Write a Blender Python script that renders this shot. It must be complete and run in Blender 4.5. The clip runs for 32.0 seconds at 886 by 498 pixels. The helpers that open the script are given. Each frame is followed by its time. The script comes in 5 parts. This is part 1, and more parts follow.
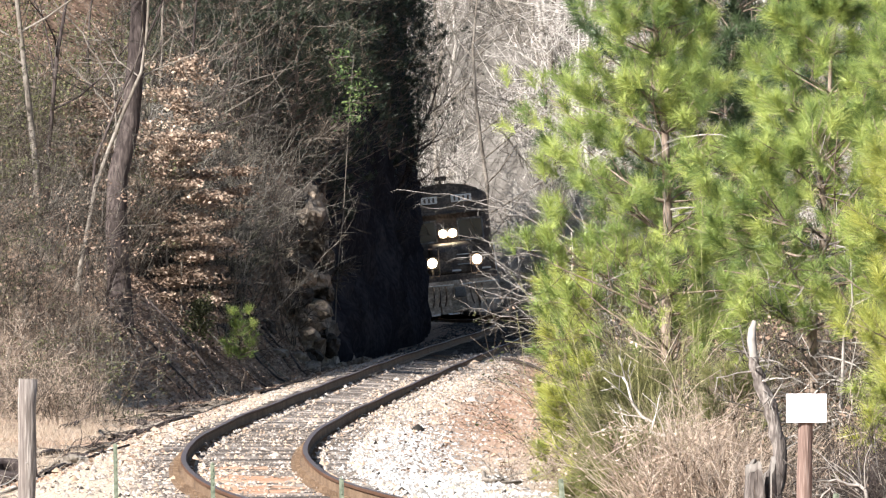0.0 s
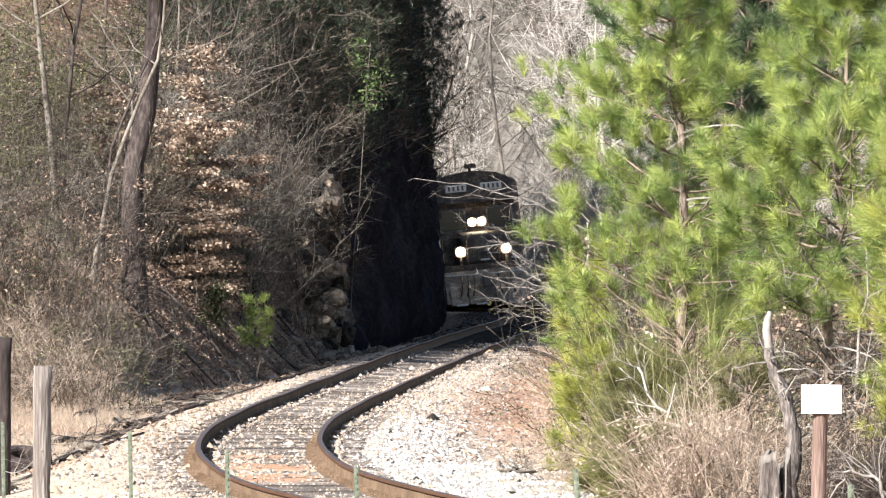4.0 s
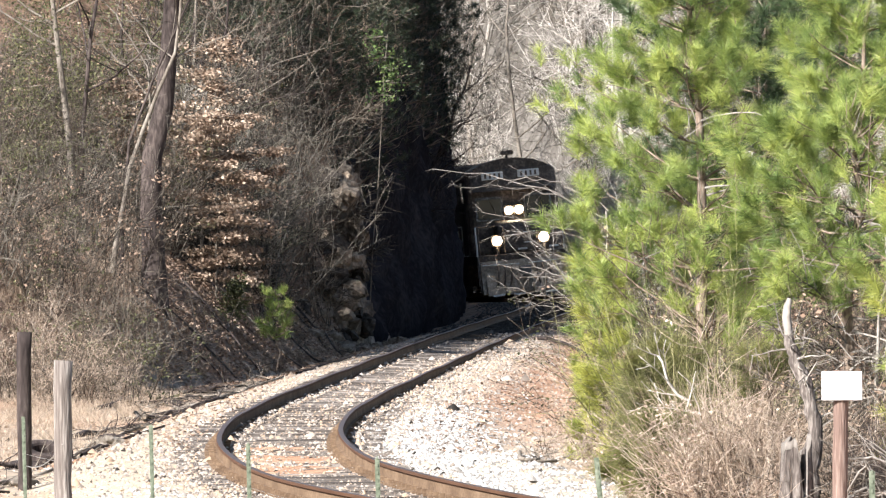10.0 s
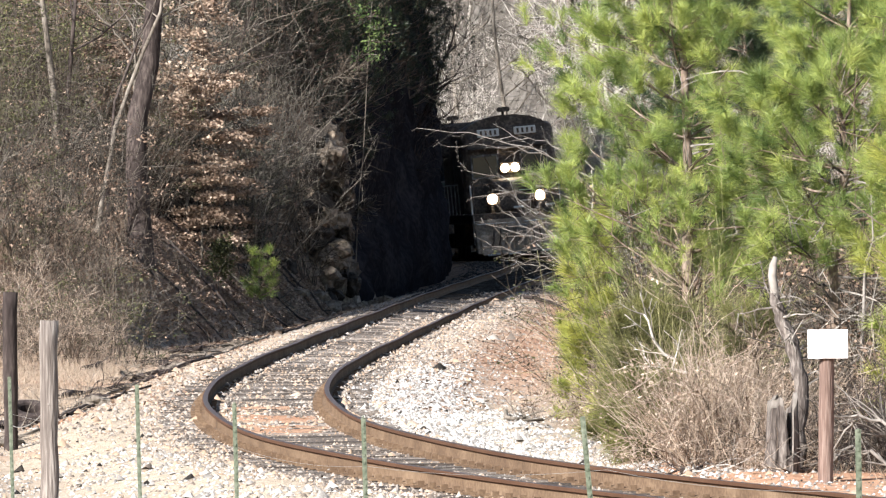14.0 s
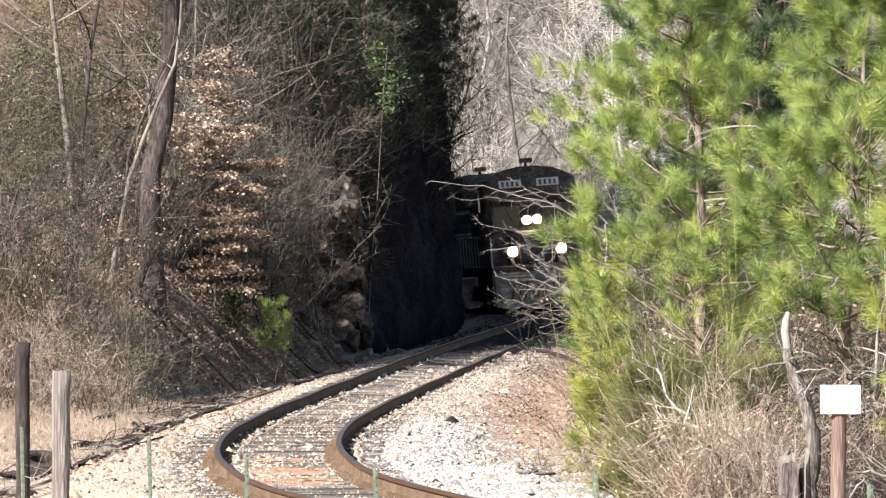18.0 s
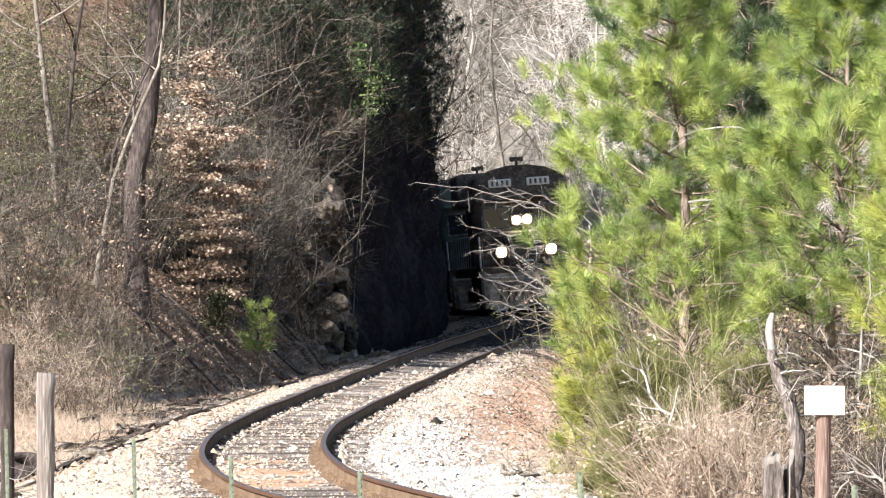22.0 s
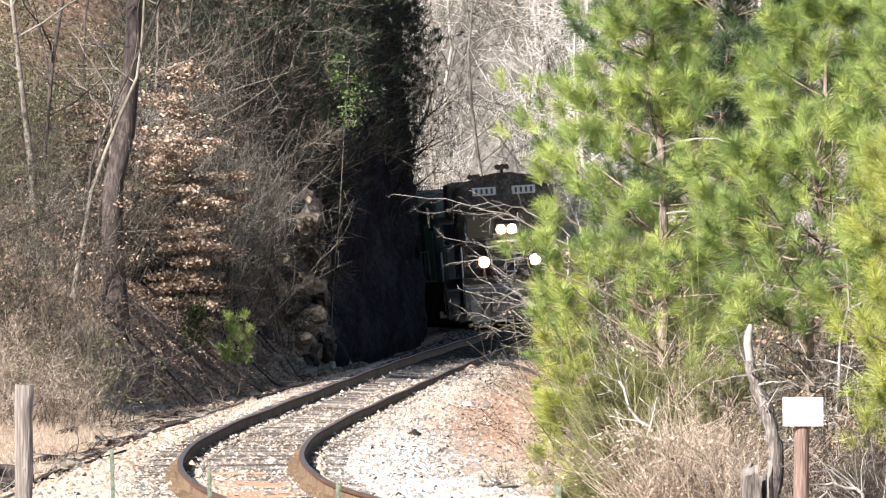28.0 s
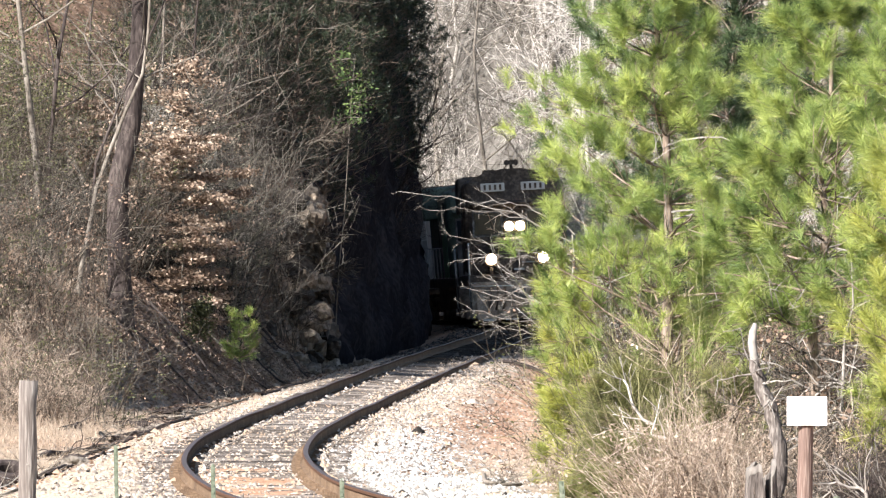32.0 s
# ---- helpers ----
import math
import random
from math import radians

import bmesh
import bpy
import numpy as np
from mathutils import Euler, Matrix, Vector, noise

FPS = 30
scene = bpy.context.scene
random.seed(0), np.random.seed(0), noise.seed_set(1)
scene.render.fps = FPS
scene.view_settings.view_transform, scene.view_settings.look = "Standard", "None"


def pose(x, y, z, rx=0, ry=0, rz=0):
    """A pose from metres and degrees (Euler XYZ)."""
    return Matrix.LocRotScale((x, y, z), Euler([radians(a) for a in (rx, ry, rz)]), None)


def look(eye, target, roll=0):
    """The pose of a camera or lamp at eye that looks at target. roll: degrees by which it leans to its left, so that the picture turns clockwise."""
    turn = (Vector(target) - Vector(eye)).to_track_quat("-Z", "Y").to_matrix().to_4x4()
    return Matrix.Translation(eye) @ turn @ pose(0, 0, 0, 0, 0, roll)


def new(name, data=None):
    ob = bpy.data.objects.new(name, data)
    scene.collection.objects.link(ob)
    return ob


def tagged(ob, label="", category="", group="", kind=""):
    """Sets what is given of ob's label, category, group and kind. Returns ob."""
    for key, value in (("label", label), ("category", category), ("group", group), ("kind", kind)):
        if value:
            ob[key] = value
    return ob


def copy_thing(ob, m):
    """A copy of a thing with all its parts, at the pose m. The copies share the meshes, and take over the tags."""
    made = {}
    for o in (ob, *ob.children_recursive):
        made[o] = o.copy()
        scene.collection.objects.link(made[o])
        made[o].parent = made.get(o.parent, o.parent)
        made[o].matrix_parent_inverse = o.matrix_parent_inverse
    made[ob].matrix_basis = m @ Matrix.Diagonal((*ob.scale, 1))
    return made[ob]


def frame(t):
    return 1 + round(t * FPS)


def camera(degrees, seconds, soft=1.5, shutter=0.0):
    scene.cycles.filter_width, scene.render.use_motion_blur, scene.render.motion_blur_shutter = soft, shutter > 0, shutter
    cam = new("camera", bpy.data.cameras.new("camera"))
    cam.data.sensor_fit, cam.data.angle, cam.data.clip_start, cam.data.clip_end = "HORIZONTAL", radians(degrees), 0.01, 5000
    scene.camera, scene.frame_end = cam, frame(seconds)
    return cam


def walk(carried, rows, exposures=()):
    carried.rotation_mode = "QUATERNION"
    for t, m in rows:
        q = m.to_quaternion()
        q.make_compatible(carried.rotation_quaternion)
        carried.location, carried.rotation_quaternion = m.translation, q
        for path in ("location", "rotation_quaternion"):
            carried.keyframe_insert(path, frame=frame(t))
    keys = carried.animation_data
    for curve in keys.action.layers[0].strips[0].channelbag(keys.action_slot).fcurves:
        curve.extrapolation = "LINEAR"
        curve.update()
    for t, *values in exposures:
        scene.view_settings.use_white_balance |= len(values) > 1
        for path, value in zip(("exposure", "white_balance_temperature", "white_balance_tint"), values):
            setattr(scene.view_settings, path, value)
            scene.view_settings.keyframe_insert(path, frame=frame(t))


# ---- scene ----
# The clip is a long-lens view along a curving single track; the camera stands still and only turns a little in the hand.
EYE = 2.6
cam = camera(5.611, 32.0, soft=1.25)
# seconds, yaw, pitch, lean (degrees)
ROWS = [
    (0, 0.0000, -0.0358, -0.000),
    (0.5, 0.0110, -0.0748, -0.011),
    (1, 0.0276, -0.1022, -0.009),
    (1.5, 0.0482, -0.1167, 0.045),
    (2, 0.0183, -0.1487, 0.197),
    (2.5, 0.0106, -0.1315, 0.243),
    (3, 0.0280, -0.1404, -0.012),
    (3.5, 0.0966, -0.1157, -0.192),
    (4, 0.1000, -0.1043, -0.273),
    (4.5, 0.0743, -0.0528, -0.239),
    (6.5, 0.1530, -0.0717, -0.072),
    (7, 0.1715, -0.0874, -0.083),
    (7.5, 0.1535, -0.1236, 0.003),
    (8, 0.1154, -0.1678, -0.007),
    (8.5, 0.1481, -0.1716, -0.065),
    (9, 0.1648, -0.1673, 0.001),
    (9.5, 0.2319, -0.1845, 0.137),
    (10, 0.2187, -0.1654, 0.303),
    (10.5, 0.1585, -0.1632, 0.255),
    (11, 0.1400, -0.1828, 0.244),
    (11.5, 0.1387, -0.1952, 0.141),
    (12, 0.0987, -0.3152, 0.120),
    (12.5, 0.1258, -0.3854, 0.309),
    (13, 0.1131, -0.4176, 0.387),
    (13.5, 0.1180, -0.4253, 0.435),
    (15.5, 0.1759, -0.4006, 0.366),
    (16, 0.1262, -0.3407, 0.332),
    (16.5, 0.1341, -0.2307, 0.234),
    (17, 0.1795, -0.1562, 0.152),
    (17.5, 0.1961, -0.1239, 0.119),
    (18, 0.2134, -0.0888, 0.057),
    (18.5, 0.2074, -0.0864, 0.110),
    (19, 0.1785, -0.0461, 0.139),
    (19.5, 0.1465, -0.0039, 0.097),
    (20, 0.1077, -0.0138, 0.133),
    (20.5, 0.1021, -0.0040, 0.085),
    (21, 0.1245, -0.0093, 0.129),
    (21.5, 0.1305, -0.0391, 0.198),
    (22, 0.1136, -0.0799, 0.125),
    (22.5, 0.1074, -0.0886, 0.160),
    (23, 0.0934, -0.0852, -0.007),
    (23.5, 0.0921, -0.0763, 0.080),
    (24, 0.1083, -0.0483, 0.182),
    (24.5, 0.0526, -0.0548, 0.193),
    (26.5, -0.0091, -0.0191, 0.264),
    (27, -0.0079, 0.0119, 0.241),
    (27.5, -0.0298, 0.0133, 0.245),
    (28, -0.0247, -0.0066, 0.173),
    (28.5, -0.0123, -0.0257, 0.112),
    (29, 0.0041, -0.0136, 0.106),
    (29.5, -0.0128, 0.0047, 0.138),
    (30, -0.0347, 0.0023, 0.118),
    (30.5, -0.0471, -0.0446, 0.112),
    (31, -0.0313, -0.0519, -0.002),
    (31.5, 0.0078, -0.0222, -0.085),
    (32, 0.0054, -0.0219, -0.094),
]
walk(cam, [(t, pose(0, 0, EYE, 90 + pitch, lean, yaw)) for t, yaw, pitch, lean in ROWS],
     [(0, 1.70), (11, 1.71), (13, 1.48), (17.2, 1.50), (19, 1.73), (22, 1.82), (28, 1.77), (32, 1.75)])

# ---- light ----
SUN_TO = Vector((-0.58, -0.62, 0.52)).normalized()
world = bpy.data.worlds.new("sky")
scene.world = world
world.use_nodes = True
wn = world.node_tree.nodes
sky = wn.new("ShaderNodeTexSky")
sky.sky_type = "NISHITA"
sky.sun_disc = False
sky.sun_elevation = math.asin(SUN_TO.z)
sky.sun_rotation = math.atan2(SUN_TO.x, SUN_TO.y)
sky.air_density, sky.dust_density, sky.ozone_density = 1.0, 1.0, 1.0
world.node_tree.links.new(sky.outputs[0], wn["Background"].inputs[0])
wn["Background"].inputs[1].default_value = 0.052
sun = new("sun", bpy.data.lights.new("sun", "SUN"))
sun.data.energy, sun.data.angle, sun.data.color = 5.0, radians(0.6), (1.0, 0.952, 0.915)
sun.matrix_world = look(SUN_TO * 50, (0, 0, 0))
scene.view_settings.exposure = 1.62


# ---- materials ----
def nodes_of(name):
    m = bpy.data.materials.new(name)
    m.use_nodes = True
    return m, m.node_tree.nodes, m.node_tree.links, m.node_tree.nodes["Principled BSDF"]


def surface(name, colours, scale=4.0, fine=40.0, rough=0.85, bump=0.3, metal=0.0, stretch=(1, 1, 1), random_by=None, spread=0.35, coords="Object", bump_dist=0.02):
    """Two scales of noise blend the colours; random_by ('island' or 'object') varies the piece."""
    m, n, l, b = nodes_of(name)
    tc = n.new("ShaderNodeTexCoord")
    mp = n.new("ShaderNodeMapping")
    mp.inputs["Scale"].default_value = stretch
    l.new(tc.outputs[coords], mp.inputs[0])
    big, small = n.new("ShaderNodeTexNoise"), n.new("ShaderNodeTexNoise")
    for t, s, d in ((big, scale, 4), (small, fine, 5)):
        t.inputs["Scale"].default_value, t.inputs["Detail"].default_value = s, d
        l.new(mp.outputs[0], t.inputs["Vector"])
    add = n.new("ShaderNodeMath")
    add.operation = "MULTIPLY_ADD"
    add.inputs[1].default_value = 0.55
    l.new(small.outputs[0], add.inputs[0])
    half = n.new("ShaderNodeMath")
    half.operation = "MULTIPLY"
    half.inputs[1].default_value = 0.55
    l.new(big.outputs[0], half.inputs[0])
    l.new(half.outputs[0], add.inputs[2])
    fac = add.outputs[0]
    if random_by:
        if random_by == "island":
            src = n.new("ShaderNodeNewGeometry").outputs["Random Per Island"]
        else:
            src = n.new("ShaderNodeObjectInfo").outputs["Random"]
        r = n.new("ShaderNodeMath")
        r.operation = "MULTIPLY_ADD"
        r.inputs[1].default_value = spread * 2
        l.new(src, r.inputs[0])
        off = n.new("ShaderNodeMath")
        off.operation = "SUBTRACT"
        off.inputs[1].default_value = spread
        l.new(fac, off.inputs[0])
        l.new(off.outputs[0], r.inputs[2])
        fac = r.outputs[0]
    ramp = n.new("ShaderNodeValToRGB")
    e = ramp.color_ramp.elements
    while len(e) < len(colours):
        e.new(0.5)
    for i, c in enumerate(colours):
        e[i].position = 0.28 + 0.5 * i / max(1, len(colours) - 1)
        e[i].color = (*c, 1)
    l.new(fac, ramp.inputs[0])
    l.new(ramp.outputs[0], b.inputs["Base Color"])
    b.inputs["Roughness"].default_value, b.inputs["Metallic"].default_value = rough, metal
    b.inputs["Specular IOR Level"].default_value = 0.12 if rough > 0.8 else 0.4
    if bump:
        bp = n.new("ShaderNodeBump")
        bp.inputs["Strength"].default_value, bp.inputs["Distance"].default_value = bump, bump_dist
        l.new(small.outputs[0], bp.inputs["Height"])
        l.new(bp.outputs[0], b.inputs["Normal"])
    return m


def foliage(name, colours, through_light=0.35, rough=0.6, gloss=0.25, patch_scale=1.3, patch_share=0.5):
    """Thin leaves or needles: each island takes its own tone, and light passes through."""
    m, n, l, b = nodes_of(name)
    geo = n.new("ShaderNodeNewGeometry")
    tc = n.new("ShaderNodeTexCoord")
    patch = n.new("ShaderNodeTexNoise")
    patch.inputs["Scale"].default_value = patch_scale
    l.new(tc.outputs["Object"], patch.inputs["Vector"])
    mix = n.new("ShaderNodeMath")
    mix.operation = "MULTIPLY_ADD"
    mix.inputs[1].default_value = 1 - patch_share
    l.new(geo.outputs["Random Per Island"], mix.inputs[0])
    sc = n.new("ShaderNodeMath")
    sc.operation = "MULTIPLY"
    sc.inputs[1].default_value = patch_share
    spread_out = n.new("ShaderNodeMapRange")
    spread_out.inputs["From Min"].default_value, spread_out.inputs["From Max"].default_value = 0.33, 0.67
    l.new(patch.outputs[0], spread_out.inputs["Value"])
    l.new(spread_out.outputs[0], sc.inputs[0])
    l.new(sc.outputs[0], mix.inputs[2])
    ramp = n.new("ShaderNodeValToRGB")
    e = ramp.color_ramp.elements
    while len(e) < len(colours):
        e.new(0.5)
    for i, c in enumerate(colours):
        e[i].position = 0.15 + 0.7 * i / max(1, len(colours) - 1)
        e[i].color = (*c, 1)
    l.new(mix.outputs[0], ramp.inputs[0])
    l.new(ramp.outputs[0], b.inputs["Base Color"])
    b.inputs["Roughness"].default_value = rough
    b.inputs["Specular IOR Level"].default_value = gloss
    tr = n.new("ShaderNodeBsdfTranslucent")
    l.new(ramp.outputs[0], tr.inputs[0])
    ms = n.new("ShaderNodeMixShader")
    ms.inputs[0].default_value = through_light
    l.new(b.outputs[0], ms.inputs[1])
    l.new(tr.outputs[0], ms.inputs[2])
    l.new(ms.outputs[0], n["Material Output"].inputs[0])
    return m


def needles(name, colours, through_light=0.35, rough=0.45, gloss=0.4):
    """Pine needles: each tuft has its own tone, each needle a little of its own."""
    m, n, l, b = nodes_of(name)
    geo = n.new("ShaderNodeNewGeometry")
    tuft = n.new("ShaderNodeAttribute")
    tuft.attribute_name = "tuft_tone"
    own = n.new("ShaderNodeMath")
    own.operation = "MULTIPLY"
    own.inputs[1].default_value = 0.4
    l.new(geo.outputs["Random Per Island"], own.inputs[0])
    mix = n.new("ShaderNodeMath")
    mix.operation = "MULTIPLY_ADD"
    mix.inputs[1].default_value = 0.5
    l.new(tuft.outputs["Fac"], mix.inputs[0])
    l.new(own.outputs[0], mix.inputs[2])
    ramp = n.new("ShaderNodeValToRGB")
    e = ramp.color_ramp.elements
    while len(e) < len(colours):
        e.new(0.5)
    for i, c in enumerate(colours):
        e[i].position = 0.12 + 0.76 * i / max(1, len(colours) - 1)
        e[i].color = (*c, 1)
    l.new(mix.outputs[0], ramp.inputs[0])
    l.new(ramp.outputs[0], b.inputs["Base Color"])
    b.inputs["Roughness"].default_value = rough
    b.inputs["Specular IOR Level"].default_value = gloss
    tr = n.new("ShaderNodeBsdfTranslucent")
    l.new(ramp.outputs[0], tr.inputs[0])
    ms = n.new("ShaderNodeMixShader")
    ms.inputs[0].default_value = through_light
    l.new(b.outputs[0], ms.inputs[1])
    l.new(tr.outputs[0], ms.inputs[2])
    l.new(ms.outputs[0], n["Material Output"].inputs[0])
    return m


def glowing(name, colour, strength):
    m, n, l, b = nodes_of(name)
    b.inputs["Base Color"].default_value = (*colour, 1)
    b.inputs["Emission Color"].default_value = (*colour, 1)
    b.inputs["Emission Strength"].default_value = strength
    return m


RAIL_SIDE = surface("rusty_rail", [(0.058, 0.038, 0.026), (0.125, 0.084, 0.055), (0.23, 0.165, 0.11)], 1.2, 25, 0.85, 0.25)
RAIL_TOP = surface("worn_rail_top", [(0.045, 0.022, 0.014), (0.10, 0.055, 0.034)], 1.0, 30, 0.85, 0.05, 0.0)
RAIL_SHINE = surface("worn_rail_head", [(0.045, 0.03, 0.026), (0.09, 0.064, 0.054)], 1.0, 30, 0.5, 0.03, 0.3)
TIE = surface("weathered_tie", [(0.035, 0.03, 0.027), (0.10, 0.087, 0.078), (0.24, 0.215, 0.195)], 3, 30, 0.95, 0.6, stretch=(1, 10, 10), random_by="object", spread=0.2)
STONE = surface("ballast_stone", [(0.15, 0.125, 0.105), (0.29, 0.255, 0.22), (0.45, 0.41, 0.365), (0.38, 0.28, 0.20)], 6, 60, 0.9, 0.2, random_by="island", spread=0.4)
PALE_STONE = surface("pale_gravel", [(0.20, 0.19, 0.175), (0.38, 0.365, 0.345), (0.60, 0.585, 0.56)], 6, 60, 0.9, 0.2, random_by="island", spread=0.4)
BARK_DARK = surface("dark_bark", [(0.013, 0.010, 0.010), (0.04, 0.032, 0.030), (0.125, 0.102, 0.092)], 3, 22, 0.95, 0.8, stretch=(1, 1, 0.25))
BARK_GREY = surface("grey_bark", [(0.06, 0.048, 0.038), (0.14, 0.122, 0.102), (0.265, 0.24, 0.21)], 2, 18, 0.95, 0.5, stretch=(1, 1, 0.4))
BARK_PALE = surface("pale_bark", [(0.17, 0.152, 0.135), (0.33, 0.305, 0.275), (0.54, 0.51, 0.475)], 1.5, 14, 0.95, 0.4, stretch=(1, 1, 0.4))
BARK_PINE = surface("pine_bark", [(0.05, 0.037, 0.029), (0.16, 0.122, 0.095), (0.36, 0.30, 0.245)], 4, 26, 0.95, 0.8, stretch=(1, 1, 0.3))
TWIG = surface("bare_twig", [(0.019, 0.016, 0.013), (0.056, 0.050, 0.042), (0.205, 0.187, 0.16)], 1.5, 9, 0.95, 0.0, random_by="island", spread=0.3)
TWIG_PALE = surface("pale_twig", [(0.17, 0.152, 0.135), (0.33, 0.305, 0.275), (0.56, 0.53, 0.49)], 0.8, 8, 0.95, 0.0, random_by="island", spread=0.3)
TWIG_BROWN = surface("brown_twig", [(0.022, 0.016, 0.012), (0.055, 0.045, 0.036), (0.16, 0.138, 0.112)], 1.5, 9, 0.95, 0.0, random_by="island", spread=0.3)
TWIG_ASH = surface("ash_twig", [(0.07, 0.063, 0.055), (0.17, 0.155, 0.14), (0.34, 0.315, 0.285)], 1.5, 9, 0.95, 0.0, random_by="island", spread=0.3)
TWIG_MOSS = surface("mossy_twig", [(0.018, 0.017, 0.012), (0.062, 0.059, 0.043), (0.22, 0.21, 0.16)], 1.5, 9, 0.95, 0.0, random_by="island", spread=0.3)
TWIG_DUN = surface("dun_twig", [(0.03, 0.024, 0.019), (0.10, 0.08, 0.063), (0.25, 0.21, 0.17)], 1.5, 9, 0.95, 0.0, random_by="island", spread=0.3)
DRY_GRASS = foliage("dry_grass", [(0.20, 0.145, 0.10), (0.33, 0.26, 0.195), (0.47, 0.395, 0.32)], 0.25)
OLIVE_LEAF = foliage("olive_leaf", [(0.03, 0.035, 0.014), (0.075, 0.08, 0.034), (0.15, 0.15, 0.07)], 0.2)
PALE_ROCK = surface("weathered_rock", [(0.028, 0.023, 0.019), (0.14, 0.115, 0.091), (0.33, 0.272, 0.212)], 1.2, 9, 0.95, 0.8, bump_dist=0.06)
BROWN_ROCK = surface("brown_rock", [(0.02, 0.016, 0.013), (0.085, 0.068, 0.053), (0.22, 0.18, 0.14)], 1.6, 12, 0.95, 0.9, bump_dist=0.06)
# darker copy of the weathered rock, colouring in shaded gaps between blocks
DARK_ROCK = surface("dark_split_rock", [(0.01, 0.009, 0.008), (0.035, 0.03, 0.026), (0.10, 0.086, 0.072)], 1.2, 9, 0.95, 0.8, bump_dist=0.06)
WOOD_LEAF = foliage("faded_litter", [(0.05, 0.044, 0.038), (0.12, 0.107, 0.093), (0.26, 0.24, 0.215)], 0.1)
TWIG_OLIVE = surface("olive_twig", [(0.05, 0.05, 0.022), (0.125, 0.122, 0.055), (0.27, 0.255, 0.13)], 1.5, 9, 0.95, 0.0, random_by="island", spread=0.3)
# grimy ties and ballast of the cutting, its shade darkened into the colours
TIE_DARK = surface("dark_tie", [(0.012, 0.011, 0.01), (0.03, 0.027, 0.024), (0.07, 0.062, 0.055)], 3, 30, 0.95, 0.5)
SHADE_STONE = surface("grimy_shade_stone", [(0.02, 0.018, 0.016), (0.05, 0.044, 0.039), (0.11, 0.098, 0.085)], 6, 60, 0.95, 0.2, random_by="island", spread=0.4)
STRAW = foliage("bleached_straw", [(0.26, 0.19, 0.14), (0.42, 0.335, 0.26), (0.57, 0.49, 0.405)], 0.25)
TWIG_TAN = surface("tan_twig", [(0.12, 0.09, 0.068), (0.27, 0.21, 0.165), (0.44, 0.37, 0.305)], 1.5, 9, 0.95, 0.0, random_by="island", spread=0.3)
DEAD_LEAF = foliage("copper_leaf", [(0.11, 0.075, 0.054), (0.27, 0.195, 0.142), (0.56, 0.455, 0.355)], 0.25)
LITTER = foliage("leaf_litter", [(0.09, 0.06, 0.044), (0.24, 0.165, 0.12), (0.45, 0.34, 0.26)], 0.1)
NEEDLE = needles("pine_needle", [(0.085, 0.14, 0.044), (0.26, 0.335, 0.088), (0.49, 0.525, 0.155)], 0.33)
NEEDLE_YELLOW = needles("young_needle", [(0.15, 0.19, 0.05), (0.36, 0.39, 0.09), (0.58, 0.56, 0.16)], 0.4)
NEEDLE_OLIVE = needles("olive_needle", [(0.07, 0.075, 0.03), (0.16, 0.165, 0.06), (0.30, 0.295, 0.11)], 0.35)
# needles of the shaded rock evergreens, the shade darkened into the colour
NEEDLE_DARK = needles("shade_dark_needle", [(0.010, 0.016, 0.010), (0.022, 0.033, 0.017), (0.05, 0.068, 0.032)], 0.2)
# darker copy of the pine needle: shade behind the front pines as colour
NEEDLE_SHADE = needles("shade_toned_needle", [(0.022, 0.042, 0.02), (0.055, 0.09, 0.04), (0.12, 0.165, 0.07)], 0.25)
GREEN_LEAF = foliage("evergreen_leaf", [(0.03, 0.055, 0.02), (0.08, 0.125, 0.042), (0.16, 0.21, 0.075)], 0.3)
# near-black: the deep shade of the cutting is put into the rock colour
ROCK = surface("shaded_cut_rock", [(0.008, 0.008, 0.0095), (0.018, 0.017, 0.020), (0.045, 0.041, 0.043)], 0.7, 7, 0.95, 0.8, bump_dist=0.08)
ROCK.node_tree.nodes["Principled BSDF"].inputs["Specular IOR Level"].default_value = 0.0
LOCO_BLACK = surface("black_paint", [(0.018, 0.0135, 0.011), (0.08, 0.058, 0.043), (0.29, 0.225, 0.17)], 2.6, 12, 0.6, 0.05)
# green paint lightened, the sun it catches put into the colour
LOCO_GREEN = surface("sunlit_green_paint", [(0.16, 0.30, 0.18), (0.30, 0.50, 0.32), (0.46, 0.66, 0.46)], 1.5, 20, 0.5, 0.05)
LOCO_GREY = surface("grime_grey", [(0.03, 0.027, 0.024), (0.13, 0.12, 0.11), (0.55, 0.53, 0.49)], 4.0, 16, 0.6, 0.05)
PLOUGH = surface("worn_buff_paint", [(0.06, 0.05, 0.042), (0.28, 0.23, 0.175), (0.62, 0.54, 0.44)], 4.5, 14, 0.7, 0.1)
COAT_DARK = surface("dark_green_paint", [(0.03, 0.045, 0.033), (0.085, 0.12, 0.09), (0.22, 0.27, 0.22)], 1.5, 20, 0.55, 0.05)
RAILING = surface("white_rail_paint", [(0.5, 0.5, 0.48), (0.75, 0.75, 0.72)], 2, 20, 0.5, 0.0)
BOARD = glowing("lit_number_board", (0.55, 0.55, 0.53), 0.035)
STEEL = surface("worn_steel", [(0.08, 0.075, 0.07), (0.2, 0.19, 0.18)], 2, 20, 0.5, 0.1, 0.7)
CAR_PAINT = surface("faded_car_paint", [(0.34, 0.32, 0.29), (0.50, 0.475, 0.445), (0.68, 0.66, 0.625)], 0.8, 9, 0.7, 0.05, stretch=(1, 1, 0.3))
LAMP = glowing("lamp_glow", (1.0, 0.82, 0.58), 16)
SNAG = surface("snag_wood", [(0.018, 0.015, 0.014), (0.10, 0.086, 0.078), (0.36, 0.325, 0.295)], 6, 38, 0.95, 1.0, stretch=(1, 1, 0.22))
